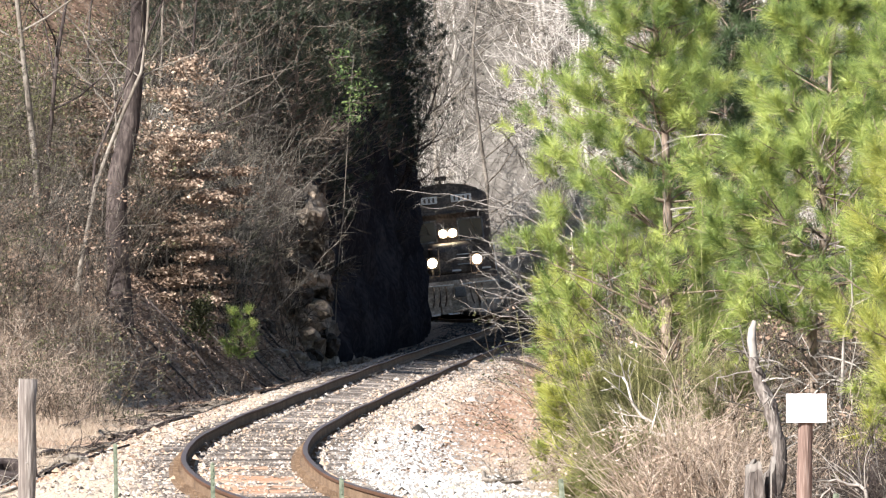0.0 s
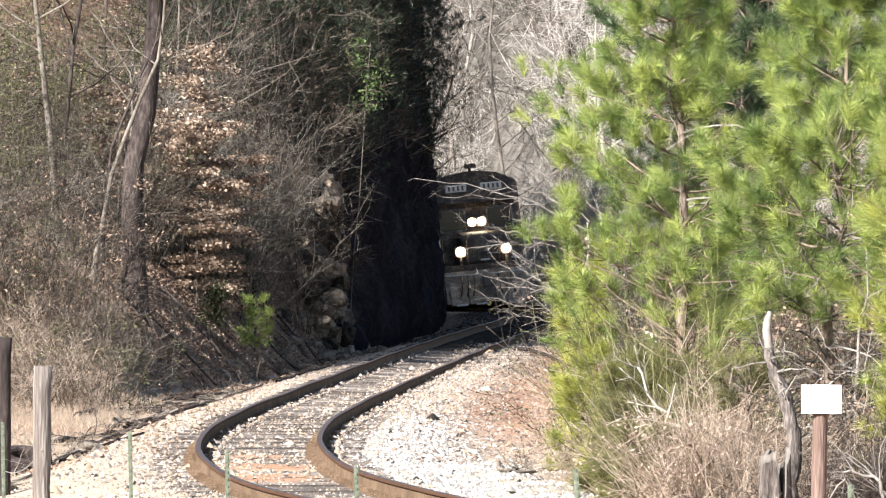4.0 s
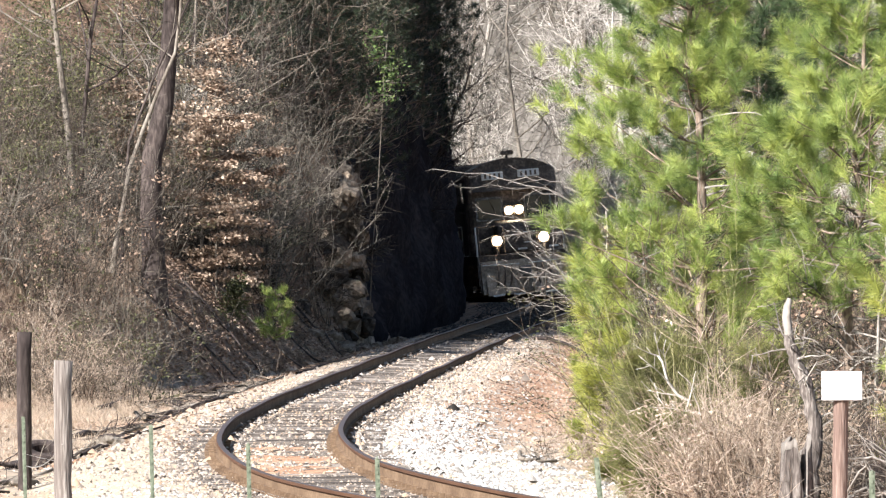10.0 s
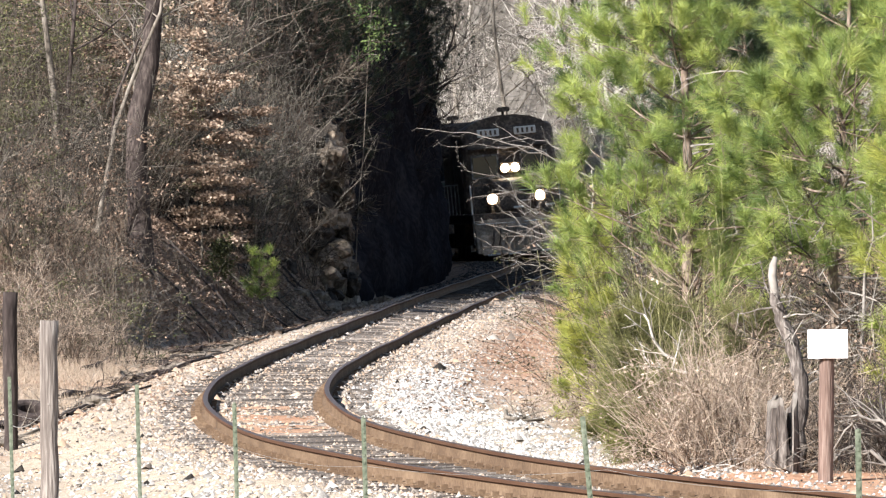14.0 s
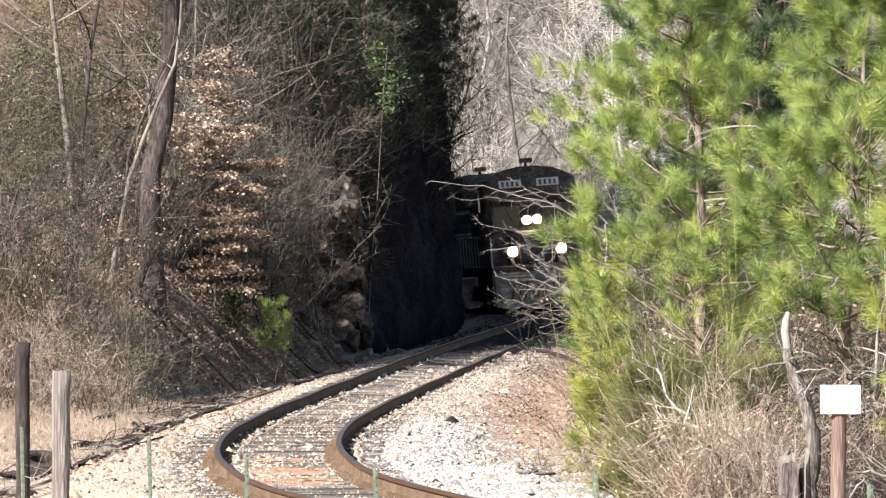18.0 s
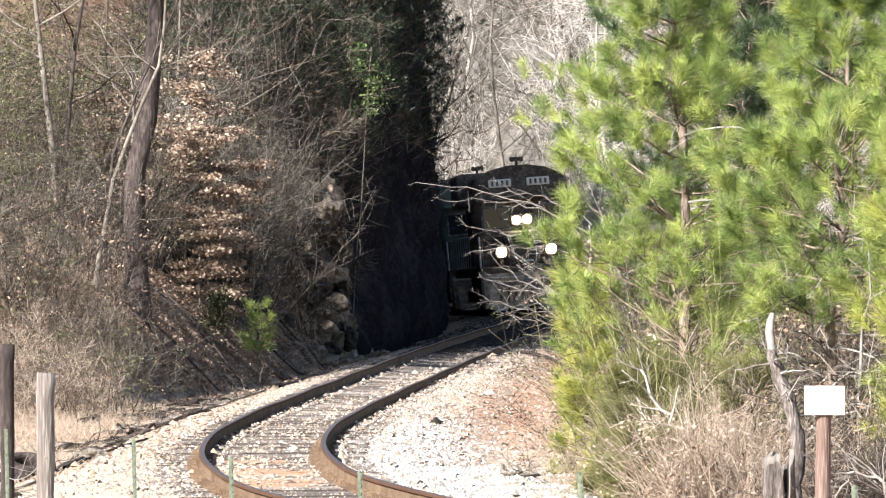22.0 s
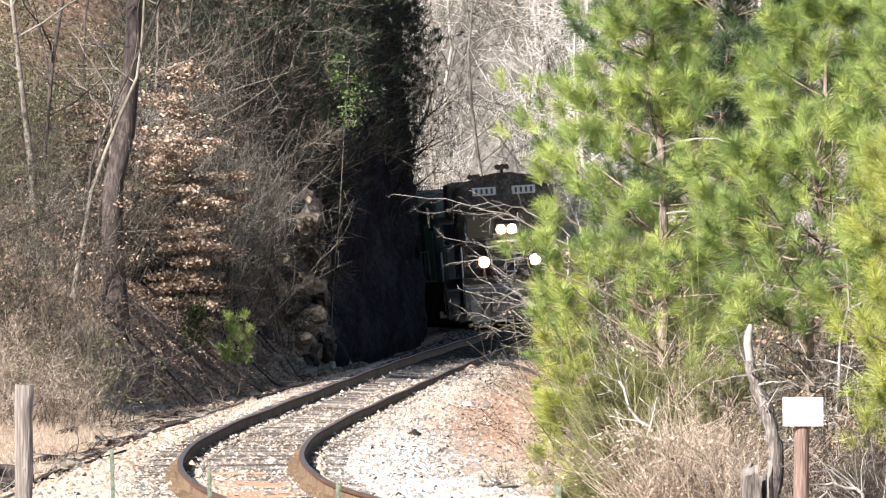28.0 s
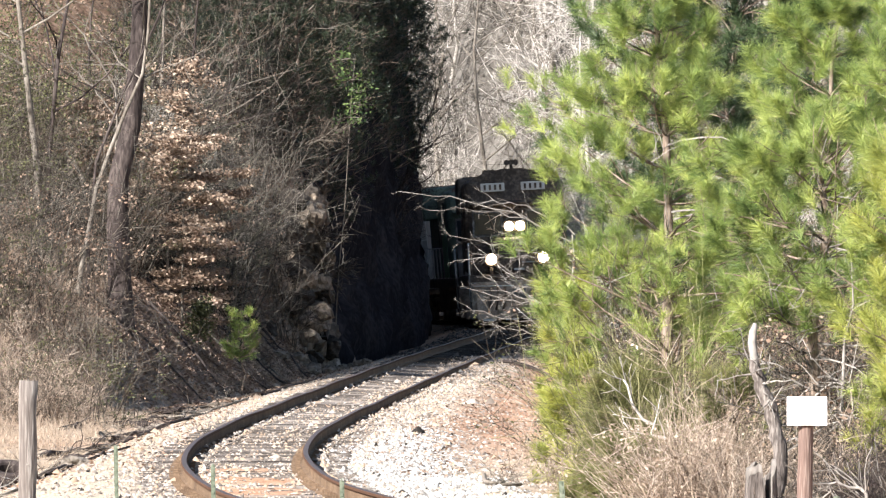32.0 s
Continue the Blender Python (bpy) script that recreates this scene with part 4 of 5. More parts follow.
def reaching_shrub(x, y, limbs, seed, bark, label, twiggy=1, droop=-0.12, foot=None, thick=0.017):
    """A leafless shrub whose long limbs arch out over the track; limbs: (sideways, height) of the bend and of the tip, depth, and the height at which it leaves the stem."""
    rng = random.Random(seed)
    z = float(foot_z(x, y)) - 0.1 if foot is None else foot
    sh = thing("reaching_shrub", label, "shrub", pose(x, y, z))
    twigs = [Tubes(), Tubes()]
    stem = max(q[5] if len(q) > 5 else 0 for q in limbs)
    if stem:
        t = Tubes()
        t.line([Vector((0.03 * math.sin(3 * i), 0, stem * i / 6)) for i in range(7)], [0.035 * (1 - 0.08 * i) for i in range(7)], 7)
        t.make("stem", bark, sh)
    for bx, bz, tx, tz, dy, *start in limbs:
        a, b, c = Vector((rng.gauss(0, 0.02), rng.gauss(0, 0.05), start[0] if start else 0)), Vector((bx, dy, bz)), Vector((tx, dy * 1.6, tz))
        pts = []
        for i in range(13):
            u = i / 12
            pts.append(a * (1 - u) ** 2 + b * 2 * u * (1 - u) + c * u * u + rnd_dir(rng) * 0.05 * (i > 0))
        t = Tubes()
        t.line(pts, [thick * (1 - 0.68 * i / 12) for i in range(13)], 6)
        t.make("limb", bark, sh)
        for i in range(4, 13):
            ax = (pts[i] - pts[i - 1]).normalized()
            for _ in range(twiggy if i < 11 else 1):
                d = ax + rnd_dir(rng) * 0.6 + Vector((0, 0, droop))
                sprout(rng, twigs, pts[i], d, rng.uniform(0.25, 0.75) * (1.25 - i / 16), 0.009, 1, 3, 0.2, -0.01, 0.55, None, 0.5, 0.0045)
    for tt in twigs:
        tagged(tt.make("twig_work", bark, sh), kind="stuff")
    return sh


def pine(name, label, seed, at, height, crown_from, reach, tufts=500, needle=NEEDLE, radius=0.09, lean=(0, 0), length=0.23, width=0.0045, per_tuft=165, whorl_gap=0.36, arms=5, base=None, crowd=1.0, crook=0.04, dead=0, bark=None, upright=0.55):
    """A young pine: trunk, whorls of upturned branches, a foxtail of long needles at each shoot, dead limbs low down."""
    rng = random.Random(seed)
    nr = np.random.default_rng(seed)
    x, y = at
    z = float(foot_z(x, y)) - 0.1 if base is None else base
    tree = thing(name, label, "pine tree", pose(x, y, z))
    n = 10
    pts = [Vector((lean[0] * i / n + rng.gauss(0, crook) * (i > 0), lean[1] * i / n + rng.gauss(0, crook) * (i > 0), height * i / n)) for i in range(n + 1)]
    tr = Tubes()
    tr.line(pts, [radius * (1 - 0.85 * i / n) for i in range(n + 1)], 10)
    tr.make("trunk", bark or BARK_PINE, tree)
    br, ends = [Tubes(), Tubes(), Tubes()], []
    h = crown_from
    while h < height * 0.98:
        u = h / height * n
        i = min(int(u), n - 1)
        q = pts[i].lerp(pts[i + 1], u - i)
        w = (h - crown_from) / (height - crown_from)
        long = reach * (1 - w) ** 0.75 * (0.66 + 0.34 * min(1, w * 4.5)) + 0.2
        turn = rng.uniform(0, 2 * math.pi)
        for k in range(arms):
            a = turn + 2 * math.pi * (k + rng.uniform(-0.25, 0.25)) / arms
            d = Vector((math.cos(a), math.sin(a), rng.uniform(0.05, 0.5)))
            squeeze = crowd if d.x > 0 and w > 0.3 else 1.0
            sprout(rng, br, q, d, long * squeeze * rng.uniform(0.55, 1.2), 0.02 * (1 - 0.5 * w), 2, 4, 0.16, 0.07, 0.6, ends, 0.45, 0.004)
        h += whorl_gap * rng.uniform(0.7, 1.3)
    for j, tt in enumerate(br):
        if tt.v and (j or needle is not NEEDLE_DARK):
            tagged(tt.make(("shoot_work", "branch_work", "limb_work")[j], BARK_PINE, tree), kind="stuff")
    if dead:
        old = [Tubes(), Tubes()]
        for k in range(dead):
            hh = rng.uniform(0.22, 0.62) * height
            i = min(int(hh / height * n), n - 1)
            a = rng.uniform(-2.9, -0.2)
            sprout(rng, old, pts[i].lerp(pts[i + 1], hh / height * n - i), Vector((math.cos(a), math.sin(a), rng.uniform(-0.25, 0.35))), rng.uniform(0.6, 1.4), 0.016, 1, 4, 0.3, 0.0, 0.8, None, 0.5, 0.005)
        for tt in old:
            tagged(tt.make("dead_branch", TWIG_ASH, tree, "bare grey dead branches"), kind="stuff")
    p = np.array([tuple(e[0]) for e in ends])
    d = np.array([tuple(e[1]) for e in ends])
    d = d * 0.55 + np.array([0, 0, upright])
    d /= np.linalg.norm(d, axis=1, keepdims=True)
    out = np.hypot(p[:, 0] - lean[0] * p[:, 2] / height, p[:, 1] - lean[1] * p[:, 2] / height)
    odds = 0.25 + np.clip(out / (0.5 * reach), 0, 1)
    keep = nr.random(len(p)) < odds * tufts / odds.sum()
    p, d = p[keep], d[keep]
    m = len(p)
    k = m * per_tuft
    back = nr.uniform(0, 1, (k, 1)) ** 1.4
    ax = np.repeat(d, per_tuft, 0)
    pp = np.repeat(p, per_tuft, 0) - ax * back * length * 0.9
    ring = nr.normal(0, 1, (k, 3))
    ring -= ax * (ring * ax).sum(1, keepdims=True)
    ring /= np.linalg.norm(ring, axis=1, keepdims=True)
    dd = ax * nr.uniform(0.2, 1.35, (k, 1)) + ring * 0.72
    dd /= np.linalg.norm(dd, axis=1, keepdims=True)
    tuft_scale = np.repeat(nr.uniform(0.7, 1.2, m), per_tuft)
    v, f = blades(pp, dd, length * tuft_scale * nr.uniform(0.75, 1.1, k), np.full(k, width), nr, 0.10)
    ob = tagged(link_mesh("foliage", v, f, needle, tree, "long bright green needles in tufts" if needle in (NEEDLE, NEEDLE_YELLOW) else "dark green needles"), kind="stuff")
    tone = ob.data.attributes.new("tuft_tone", "FLOAT", "POINT")
    tone.data.foreach_set("value", np.repeat(nr.uniform(0, 1, m), per_tuft * 3).astype(np.float32))
    return tree


def leafy(name, label, seed, at, z_up, tiers, material, size=0.075, count=900, category="shrub", radius=1.3, flat=0.8, r=0.02, height=None, squash=0.10):
    """A sapling whose leaves hang on flat tiers of branches."""
    rng = random.Random(seed)
    nr = np.random.default_rng(seed)
    x, y = at
    z = float(foot_z(x, y)) - 0.1
    sap = thing(name, label, category, pose(x, y, z))
    top = height or z_up[1]
    st, tw = Tubes(), Tubes()
    pts = limb(rng, Vector((0, 0, 0)), Vector((0, 0, 1)), top, 8, 0.05)
    st.line(pts, [r * (1 - 0.8 * i / 8) for i in range(9)], 6)
    st.make("stem", BARK_GREY, sap)
    clouds = []
    for k in range(tiers):
        h = z_up[0] + (z_up[1] - z_up[0]) * (k + rng.uniform(0.2, 0.8)) / tiers
        i = min(int(h / top * 8), 7)
        q = pts[i].lerp(pts[i + 1], h / top * 8 - i)
        for _ in range(3):
            a = rng.uniform(0, 2 * math.pi)
            ln = radius * rng.uniform(0.5, 1.0)
            line = limb(rng, q, Vector((math.cos(a), math.sin(a), 0.1)), ln, 5, 0.12, -0.02)
            tw.line(line, [0.012 * (1 - 0.8 * j / 5) for j in range(6)], 4)
            m = count // (tiers * 3)
            t = nr.uniform(0.15, 1.05, m) * 5
            j = np.clip(t.astype(int), 0, 4)
            arr = np.array([tuple(w) for w in line])
            c = arr[j] + (arr[j + 1] - arr[j]) * (t - j)[:, None]
            c += nr.normal(0, 1, (m, 3)) * np.array([0.2, 0.2, squash]) * radius * 0.6
            clouds.append(c)
    tagged(tw.make("branch_work", BARK_GREY, sap), kind="stuff")
    v, f = leaves(np.concatenate(clouds), size, nr, flat)
    tagged(link_mesh("foliage", v, f, material, sap), kind="stuff")
    return sap


def grass(name, label, seed, n, place, height, material=DRY_GRASS, width=0.008, lean=0.45, category="dry grass", clump=10):
    rng = np.random.default_rng(seed)
    x, y = place(rng, max(1, n // clump))
    x, y = np.repeat(x, clump) + rng.normal(0, 0.09, len(x) * clump), np.repeat(y, clump) + rng.normal(0, 0.12, len(y) * clump)
    p = np.stack([x, y, ground_z(x, y) - 0.02], 1)
    d = np.stack([rng.normal(0, lean, len(x)), rng.normal(0, lean, len(x)), np.ones(len(x))], 1)
    d /= np.linalg.norm(d, axis=1, keepdims=True)
    v, f = blades(p, d, height * rng.uniform(0.4, 1.15, len(x)), np.full(len(x), width), rng, 0.15)
    return tagged(link_mesh(name, v, f, material), label, category, kind="stuff")


def litter(name, label, seed, n, place, size=0.09, material=LITTER, flat=0.75):
    rng = np.random.default_rng(seed)
    x, y = place(rng, n)
    p = np.stack([x, y, ground_z(x, y) + 0.03], 1)
    v, f = leaves(p, size, rng, flat)
    return tagged(link_mesh(name, v, f, material), label, "leaf litter", kind="stuff")


def area(x0, x1, y0, y1):
    return lambda rng, n: (rng.uniform(x0, x1, n), rng.uniform(y0, y1, n))


# the overgrown left bank
def on_bank(y, e):
    """The plan place e metres beyond the bank's foot."""
    return float(centre(y) + foot_left(y)) - e, y


bare_tree("tree", "dark crooked trunk leaning over the wooded bank", 11, 14, 0.25, (-6.36, 178), (0, 0.5), 3, 4, BARK_DARK, TWIG, 0.5, limbs=10, bend=0.03, trunk_segs=14, bow=(0, -0.03, -0.1, 0.26, 0.30, 0.36, 0.6, 0.8, 1.0, 1.2, 1.4))
bare_tree("tree", "slim pale sapling crossing in front of the dark trunk", 12, 9, 0.055, (-7.15, 176.5), (0, 0.3), 3, 4, BARK_GREY, TWIG, 0.45, limbs=8, bend=0.03, trunk_segs=12, bow=(0, 0.12, 0.36, 0.75, 1.25, 1.4, 1.42, 1.5, 1.6))
bare_tree("tree", "slim grey sapling leaning out from the bank", 13, 8.5, 0.04, (-7.0, 177), (0, 0), 3, 4, BARK_DARK, TWIG, 0.4, limbs=8, bend=0.03, trunk_segs=12, bow=(0, 0.05, 0.2, 0.75, 1.4, 1.9, 2.3))
bare_tree("tree", "mossy pale young tree on the bank", 14, 9, 0.085, (-7.85, 178), (0, 0), 3, 4, BARK_GREY, TWIG, 0.4, limbs=11, bend=0.03, bow=(0, -0.15, -0.36, -0.56, -0.75, -0.95))
bare_tree("tree", "slender dark curving young tree on the bank", 15, 9, 0.06, (-7.9, 180), (0, 0), 3, 4, BARK_DARK, TWIG, 0.3, limbs=11, bend=0.03, bow=(0, 0.02, 0.16, 0.45, 0.75, 1.0))
for k in range(9):
    rr = random.Random(100 + k)
    xx, yy = on_bank(rr.uniform(196, 235), rr.uniform(0.8, 5.5))
    bare_tree("bank_tree", "thin grey leafless tree on the steep bank", 200 + k, rr.uniform(4, 9), rr.uniform(0.03, 0.07), (xx, yy), (rr.uniform(-0.3, 1.4), 0), 3, 5, (BARK_DARK, BARK_GREY, BARK_DARK)[k % 3], TWIG, 0.15, limbs=14, group="trees on the bank")
THICKET = []
for k in range(10):
    THICKET.append(shrub("bank_shrub", ("dense leafless twiggy shrub on the bank", "twiggy shrub with clinging brown leaves on the bank", "straggling olive-green brier on the bank")[k % 3], 300 + k, on_bank(182 + 2.5 * k, 2.8), (1.7, 2.2, 2.6, 3.0)[k % 4], 10, (TWIG, TWIG_BROWN, TWIG_BROWN)[k % 3], (0.15, -0.1), 0.4, 2, 5, 0.012, group="shrubs on the bank", clumps=((16, 12, 0.06, LITTER), (26, 16, 0.07, LITTER), (30, 18, 0.06, OLIVE_LEAF))[k % 3], min_r=0.004))
rr = random.Random(301)
for k in range(190):
    yy = rr.uniform(162, 226)
    e = abs(rr.gauss(0, 3.4)) + 0.7
    xx, yy = on_bank(yy, e)
    if -0.0385 * yy < xx < -0.0235 * yy and yy < 188 or xx < -0.056 * yy or (e < 2.2 and yy > 181) or (e < 1.5 and yy <= 181):
        continue
    copy_thing(rr.choice(THICKET), pose(xx, yy, float(ground_z(xx, yy)) - 0.1, 0, 0, rr.uniform(-60, 60)))
for k in range(70):
    xx, yy = rr.uniform(-10.5, -5.2), rr.uniform(186, 205)
    if -0.0385 * yy < xx < -0.0235 * yy and yy < 195:
        continue
    copy_thing(rr.choice(THICKET), pose(xx, yy, float(ground_z(xx, yy)) - 0.1, 0, 0, rr.uniform(-60, 60)))
for k in range(17):
    shrub("leaning_shrub", "grey leafless shrub leaning out from the rock", 400 + k, on_bank(194 + 1.9 * k, 1.0 + 0.3 * (k * 7 % 10)), 3.4, 12, (TWIG, TWIG_BROWN, TWIG)[k % 3], (-0.1 if k == 0 else 0.0 if 5 < k < 12 else 0.25, -0.1), 0.3 if k < 9 else 0.25, 2, 6, 0.017, group="shrubs leaning from the rock", min_r=0.004)
rr = random.Random(402)
for k in range(18):
    reach, up = rr.uniform(1.2, 2.6), rr.uniform(3.2, 4.8)
    limbs = []
    for j in range(8):
        u = j / 7
        tx, tz = reach * (-0.15 + 1.1 * u) * rr.uniform(0.8, 1.15), up * (1.05 - 0.6 * u) * rr.uniform(0.85, 1.15)
        limbs.append((tx * 0.3, tz * (0.72 if k < 10 else 0.95), tx, tz, rr.uniform(-0.5, 0.3)))
    xx, yy = on_bank(195 + 1.25 * k, 1.7 + 0.25 * (k * 5 % 7)) if k < 10 else on_bank(199 + 1.4 * (k - 10), 3.0 + 0.3 * (k * 5 % 4))
    reaching_shrub(xx, yy, limbs, 420 + k, (TWIG_MOSS, TWIG_MOSS, TWIG_ASH, TWIG)[k % 4], "leafless greenish-grey shrub leaning out of the bank", 3, 0.05)
for k, (xx, yy, foot, out) in enumerate(((-3.05, 214, 1.7, 0.9), (-3.3, 214, 5.0, 1.0), (-3.1, 212, 2.6, 0.5))):
    reaching_shrub(xx, yy, [(out * 0.5, 0.15, out * q, 0.5 * q - 0.1, 0.0) for q in (0.55, 0.75, 0.9, 1.1)], 440 + k, TWIG_BROWN, "leafless shrub hanging out from the rock face", 3, 0.02, foot)
for k, (xx, yy, up) in enumerate(((-3.5, 209.5, 1.0), (-3.75, 208.5, 1.5))):
    reaching_shrub(xx, yy, [(0.35 * q, up * 0.8, 0.55 * q, up * (1.15 - 0.25 * abs(q)), 0.1 * q) for q in (-0.7, -0.2, 0.3, 0.8)], 450 + k, (TWIG_BROWN, TWIG_DUN)[k % 2], "brown leafless shrub growing at the foot of the rock", 3, 0.02)
reaching_shrub(-6.6, 182, [(-0.9, 6.0, -2.4, 6.7, 0.0, 4.2), (0.6, 5.0, 1.6, 5.6, 0.0, 3.4), (-0.5, 4.4, -1.2, 4.9, 0.2, 3.6)], 460, BARK_GREY, "slim grey leafless sapling with long bare limbs", 1, 0.1, None, 0.02)
leafy("beech_sapling", "young beech holding tiers of copper dead leaves", 21, (-5.45, 188), (0.4, 4.1), 13, DEAD_LEAF, 0.095, 12500, "sapling", 1.05, 0.45, 0.03, squash=0.075)
leafy("beech_sapling", "young beech with faded tan leaves still on it", 22, (-7.1, 188), (1.4, 3.5), 6, DEAD_LEAF, 0.095, 6500, "sapling", 1.15, 0.45, 0.03, squash=0.09)
leafy("beech_sapling", "young beech with faded tan leaves still on it", 23, (-5.9, 192), (2.6, 5.2), 8, DEAD_LEAF, 0.095, 4200, "sapling", 1.1, 0.45, 0.03, squash=0.12)
leafy("beech_sapling", "young beech with copper dead leaves low to the slope", 31, (-4.95, 190), (0.3, 3.6), 10, DEAD_LEAF, 0.09, 4500, "sapling", 0.8, 0.45, 0.03, squash=0.09)
leafy("green_vine", "pale green brier over the upper slope", 32, (-7.5, 191), (0.8, 4.6), 8, OLIVE_LEAF, 0.07, 3600, "vine", 1.3, 0.3, 0.015, squash=0.5)
leafy("evergreen_shrub", "glossy green evergreen bush on the rock edge", 24, (-2.55, 214), (5.9, 7.6), 5, GREEN_LEAF, 0.10, 420, "shrub", 0.6, 0.3, 0.02, squash=0.4)
leafy("evergreen_shrub", "small dull green seedling on the bank", 26, (-5.0, 184), (0.5, 1.2), 5, OLIVE_LEAF, 0.08, 900, "shrub", 0.36, 0.3, 0.01, squash=0.5)
leafy("green_vine", "sparse green brier among the twigs", 27, (-8.2, 186), (1.5, 5.5), 8, OLIVE_LEAF, 0.07, 3600, "vine", 1.6, 0.3, 0.015, squash=0.5)
leafy("green_vine", "pale green brier climbing the young trees", 30, (-8.7, 177), (0.8, 4.2), 8, OLIVE_LEAF, 0.06, 2400, "vine", 0.8, 0.3, 0.012, squash=0.6)


def bank_place(y0, y1, e0, e1, west=False):
    """Places on the bank; west keeps to the grassy end of it."""
    def place(rng, n):
        y = rng.uniform(y0, y1, n)
        x = centre(y) + foot_left(y) - rng.uniform(e0, e1, n)
        if not west:
            return x, y
        keep = x < -0.0372 * y + 0.5 * rough(x, y, 1.3, 4)
        return x[keep], y[keep]
    return place


litter("bank_litter", "brown fallen leaves covering the steep bank", 31, 34000, bank_place(160, 235, -0.4, 7.5))
litter("bank_litter", "brown fallen leaves drifted on the lower bank", 39, 26000, bank_place(170, 218, -0.5, 2.6), 0.10)
litter("bank_litter", "curled brown leaves caught upright on the slope", 46, 14000, bank_place(174, 216, -0.4, 2.6), 0.085, LITTER, 0.2)
# brighter leaf colour stands for sunlit streaks on the lower bank
litter("bank_litter", "paler curled leaves on the slope, its sunlit streaks put into their colour", 47, 9000, bank_place(182, 214, -0.5, 1.9), 0.10, DEAD_LEAF, 0.35)
grass("bank_grass", "tangled dry grass along the foot of the bank", 32, 20000, bank_place(150, 192, -1.2, 2.6, True), 0.34)
grass("bank_grass", "pale dry grass on the slope of the bank", 38, 9000, area(-9, -5.2, 118, 165), 0.28)
litter("apron_litter", "brown leaves and bark bits strewn over the open ground", 43, 4000, area(-9, -3.6, 112, 182), 0.07)
grass("slope_grass", "tall pale grass and dead weeds on the sunny slope", 44, 14000, bank_place(150, 184, -0.3, 4.5, True), 0.45, DRY_GRASS, width=0.009)
grass("mound_grass", "pale matted dead grass mounded below the bank", 48, 5000, area(-7.9, -5.5, 138, 160), 0.36, DRY_GRASS, width=0.009, lean=0.8)
grass("shoulder_grass", "thin dry grass on the gravel shoulder", 33, 5000, band(66, 150, -6.5, -3.0), 0.2)

# evergreens on the top of the rock, their shade put into the needle colour
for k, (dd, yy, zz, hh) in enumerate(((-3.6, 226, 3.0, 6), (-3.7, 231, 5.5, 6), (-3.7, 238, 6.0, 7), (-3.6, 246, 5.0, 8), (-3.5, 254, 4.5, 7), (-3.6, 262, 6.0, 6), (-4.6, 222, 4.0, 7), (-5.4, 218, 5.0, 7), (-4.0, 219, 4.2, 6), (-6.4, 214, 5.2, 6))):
    pine("cedar", "evergreen rooted in the rock wall, shade darkened into its needles", 500 + k, (float(centre(yy)) + dd, yy), hh, 0.2, 1.5, 1500, NEEDLE_DARK, 0.08, (0.3, 0), 0.16, 0.016, 16, 0.3, 7, base=zz)
bare_tree("snag_pine", "dark half-bare evergreen overhanging the cutting", 511, 5.6, 0.10, (-1.9, 256), (1.7, 0), 3, 6, BARK_DARK, BARK_DARK, 0.15, limbs=26)

pine("pine_seedling", "small bright green pine seedling on the bank", 25, (-4.12, 184), 1.95, 0.9, 0.26, 70, NEEDLE, radius=0.02, length=0.17, width=0.007, per_tuft=70, whorl_gap=0.2)

# woods behind the cutting
WOOD_KINDS = []
for k in range(6):
    hh = (14, 16, 12, 17, 13, 15)[k]
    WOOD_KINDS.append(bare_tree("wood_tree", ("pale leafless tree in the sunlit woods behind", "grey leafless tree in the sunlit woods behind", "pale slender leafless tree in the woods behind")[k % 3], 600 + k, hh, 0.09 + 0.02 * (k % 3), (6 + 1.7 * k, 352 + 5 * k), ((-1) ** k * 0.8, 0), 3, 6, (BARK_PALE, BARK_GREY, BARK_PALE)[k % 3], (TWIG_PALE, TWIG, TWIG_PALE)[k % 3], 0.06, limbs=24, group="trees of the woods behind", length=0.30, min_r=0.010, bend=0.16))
rr = random.Random(77)
for k in range(150):
    yy = rr.uniform(322, 415)
    xx = rr.uniform(-6 - (yy - 330) * 0.05, 17)
    if abs(xx - float(centre(yy))) < 3.0:
        continue
    copy_thing(rr.choice(WOOD_KINDS), pose(xx, yy, float(ground_z(xx, yy)) - 0.2, 0, 0, rr.uniform(0, 360)))
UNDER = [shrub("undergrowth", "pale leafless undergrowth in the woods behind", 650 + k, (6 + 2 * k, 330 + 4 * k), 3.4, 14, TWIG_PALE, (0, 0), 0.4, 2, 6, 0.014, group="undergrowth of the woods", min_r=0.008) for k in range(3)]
for k in range(130):
    yy = rr.uniform(318, 400)
    xx = rr.uniform(-3, 16)
    if abs(xx - float(centre(yy))) < 2.8:
        continue
    copy_thing(rr.choice(UNDER), pose(xx, yy, float(ground_z(xx, yy)) - 0.1, 0, 0, rr.uniform(0, 360)))
litter("wood_litter", "pale brown fallen leaves on the wooded slope", 34, 30000, area(-8, 20, 316, 430), 0.2, WOOD_LEAF)
for k in range(12):
    yy = rr.uniform(255, 318)
    xx = float(centre(yy)) + rr.uniform(3.2, 9)
    copy_thing(rr.choice(UNDER), pose(xx, yy, float(ground_z(xx, yy)) - 0.1, 0, 0, rr.uniform(0, 360)))

# the pines on the inside of the curve
pine("pine", "young pine with long bright green needles", 41, (2.74, 103), 7.4, 1.8, 1.7, 760, lean=(-0.42, 0), whorl_gap=0.32, arms=6, crowd=0.6, crook=0.075, dead=14)
pine("pine", "young pine with long bright green needles and bare lower limbs", 42, (3.80, 96), 5.8, 2.3, 1.8, 560, lean=(0.35, 0), radius=0.085, crook=0.11, dead=34, bark=BARK_PINE)
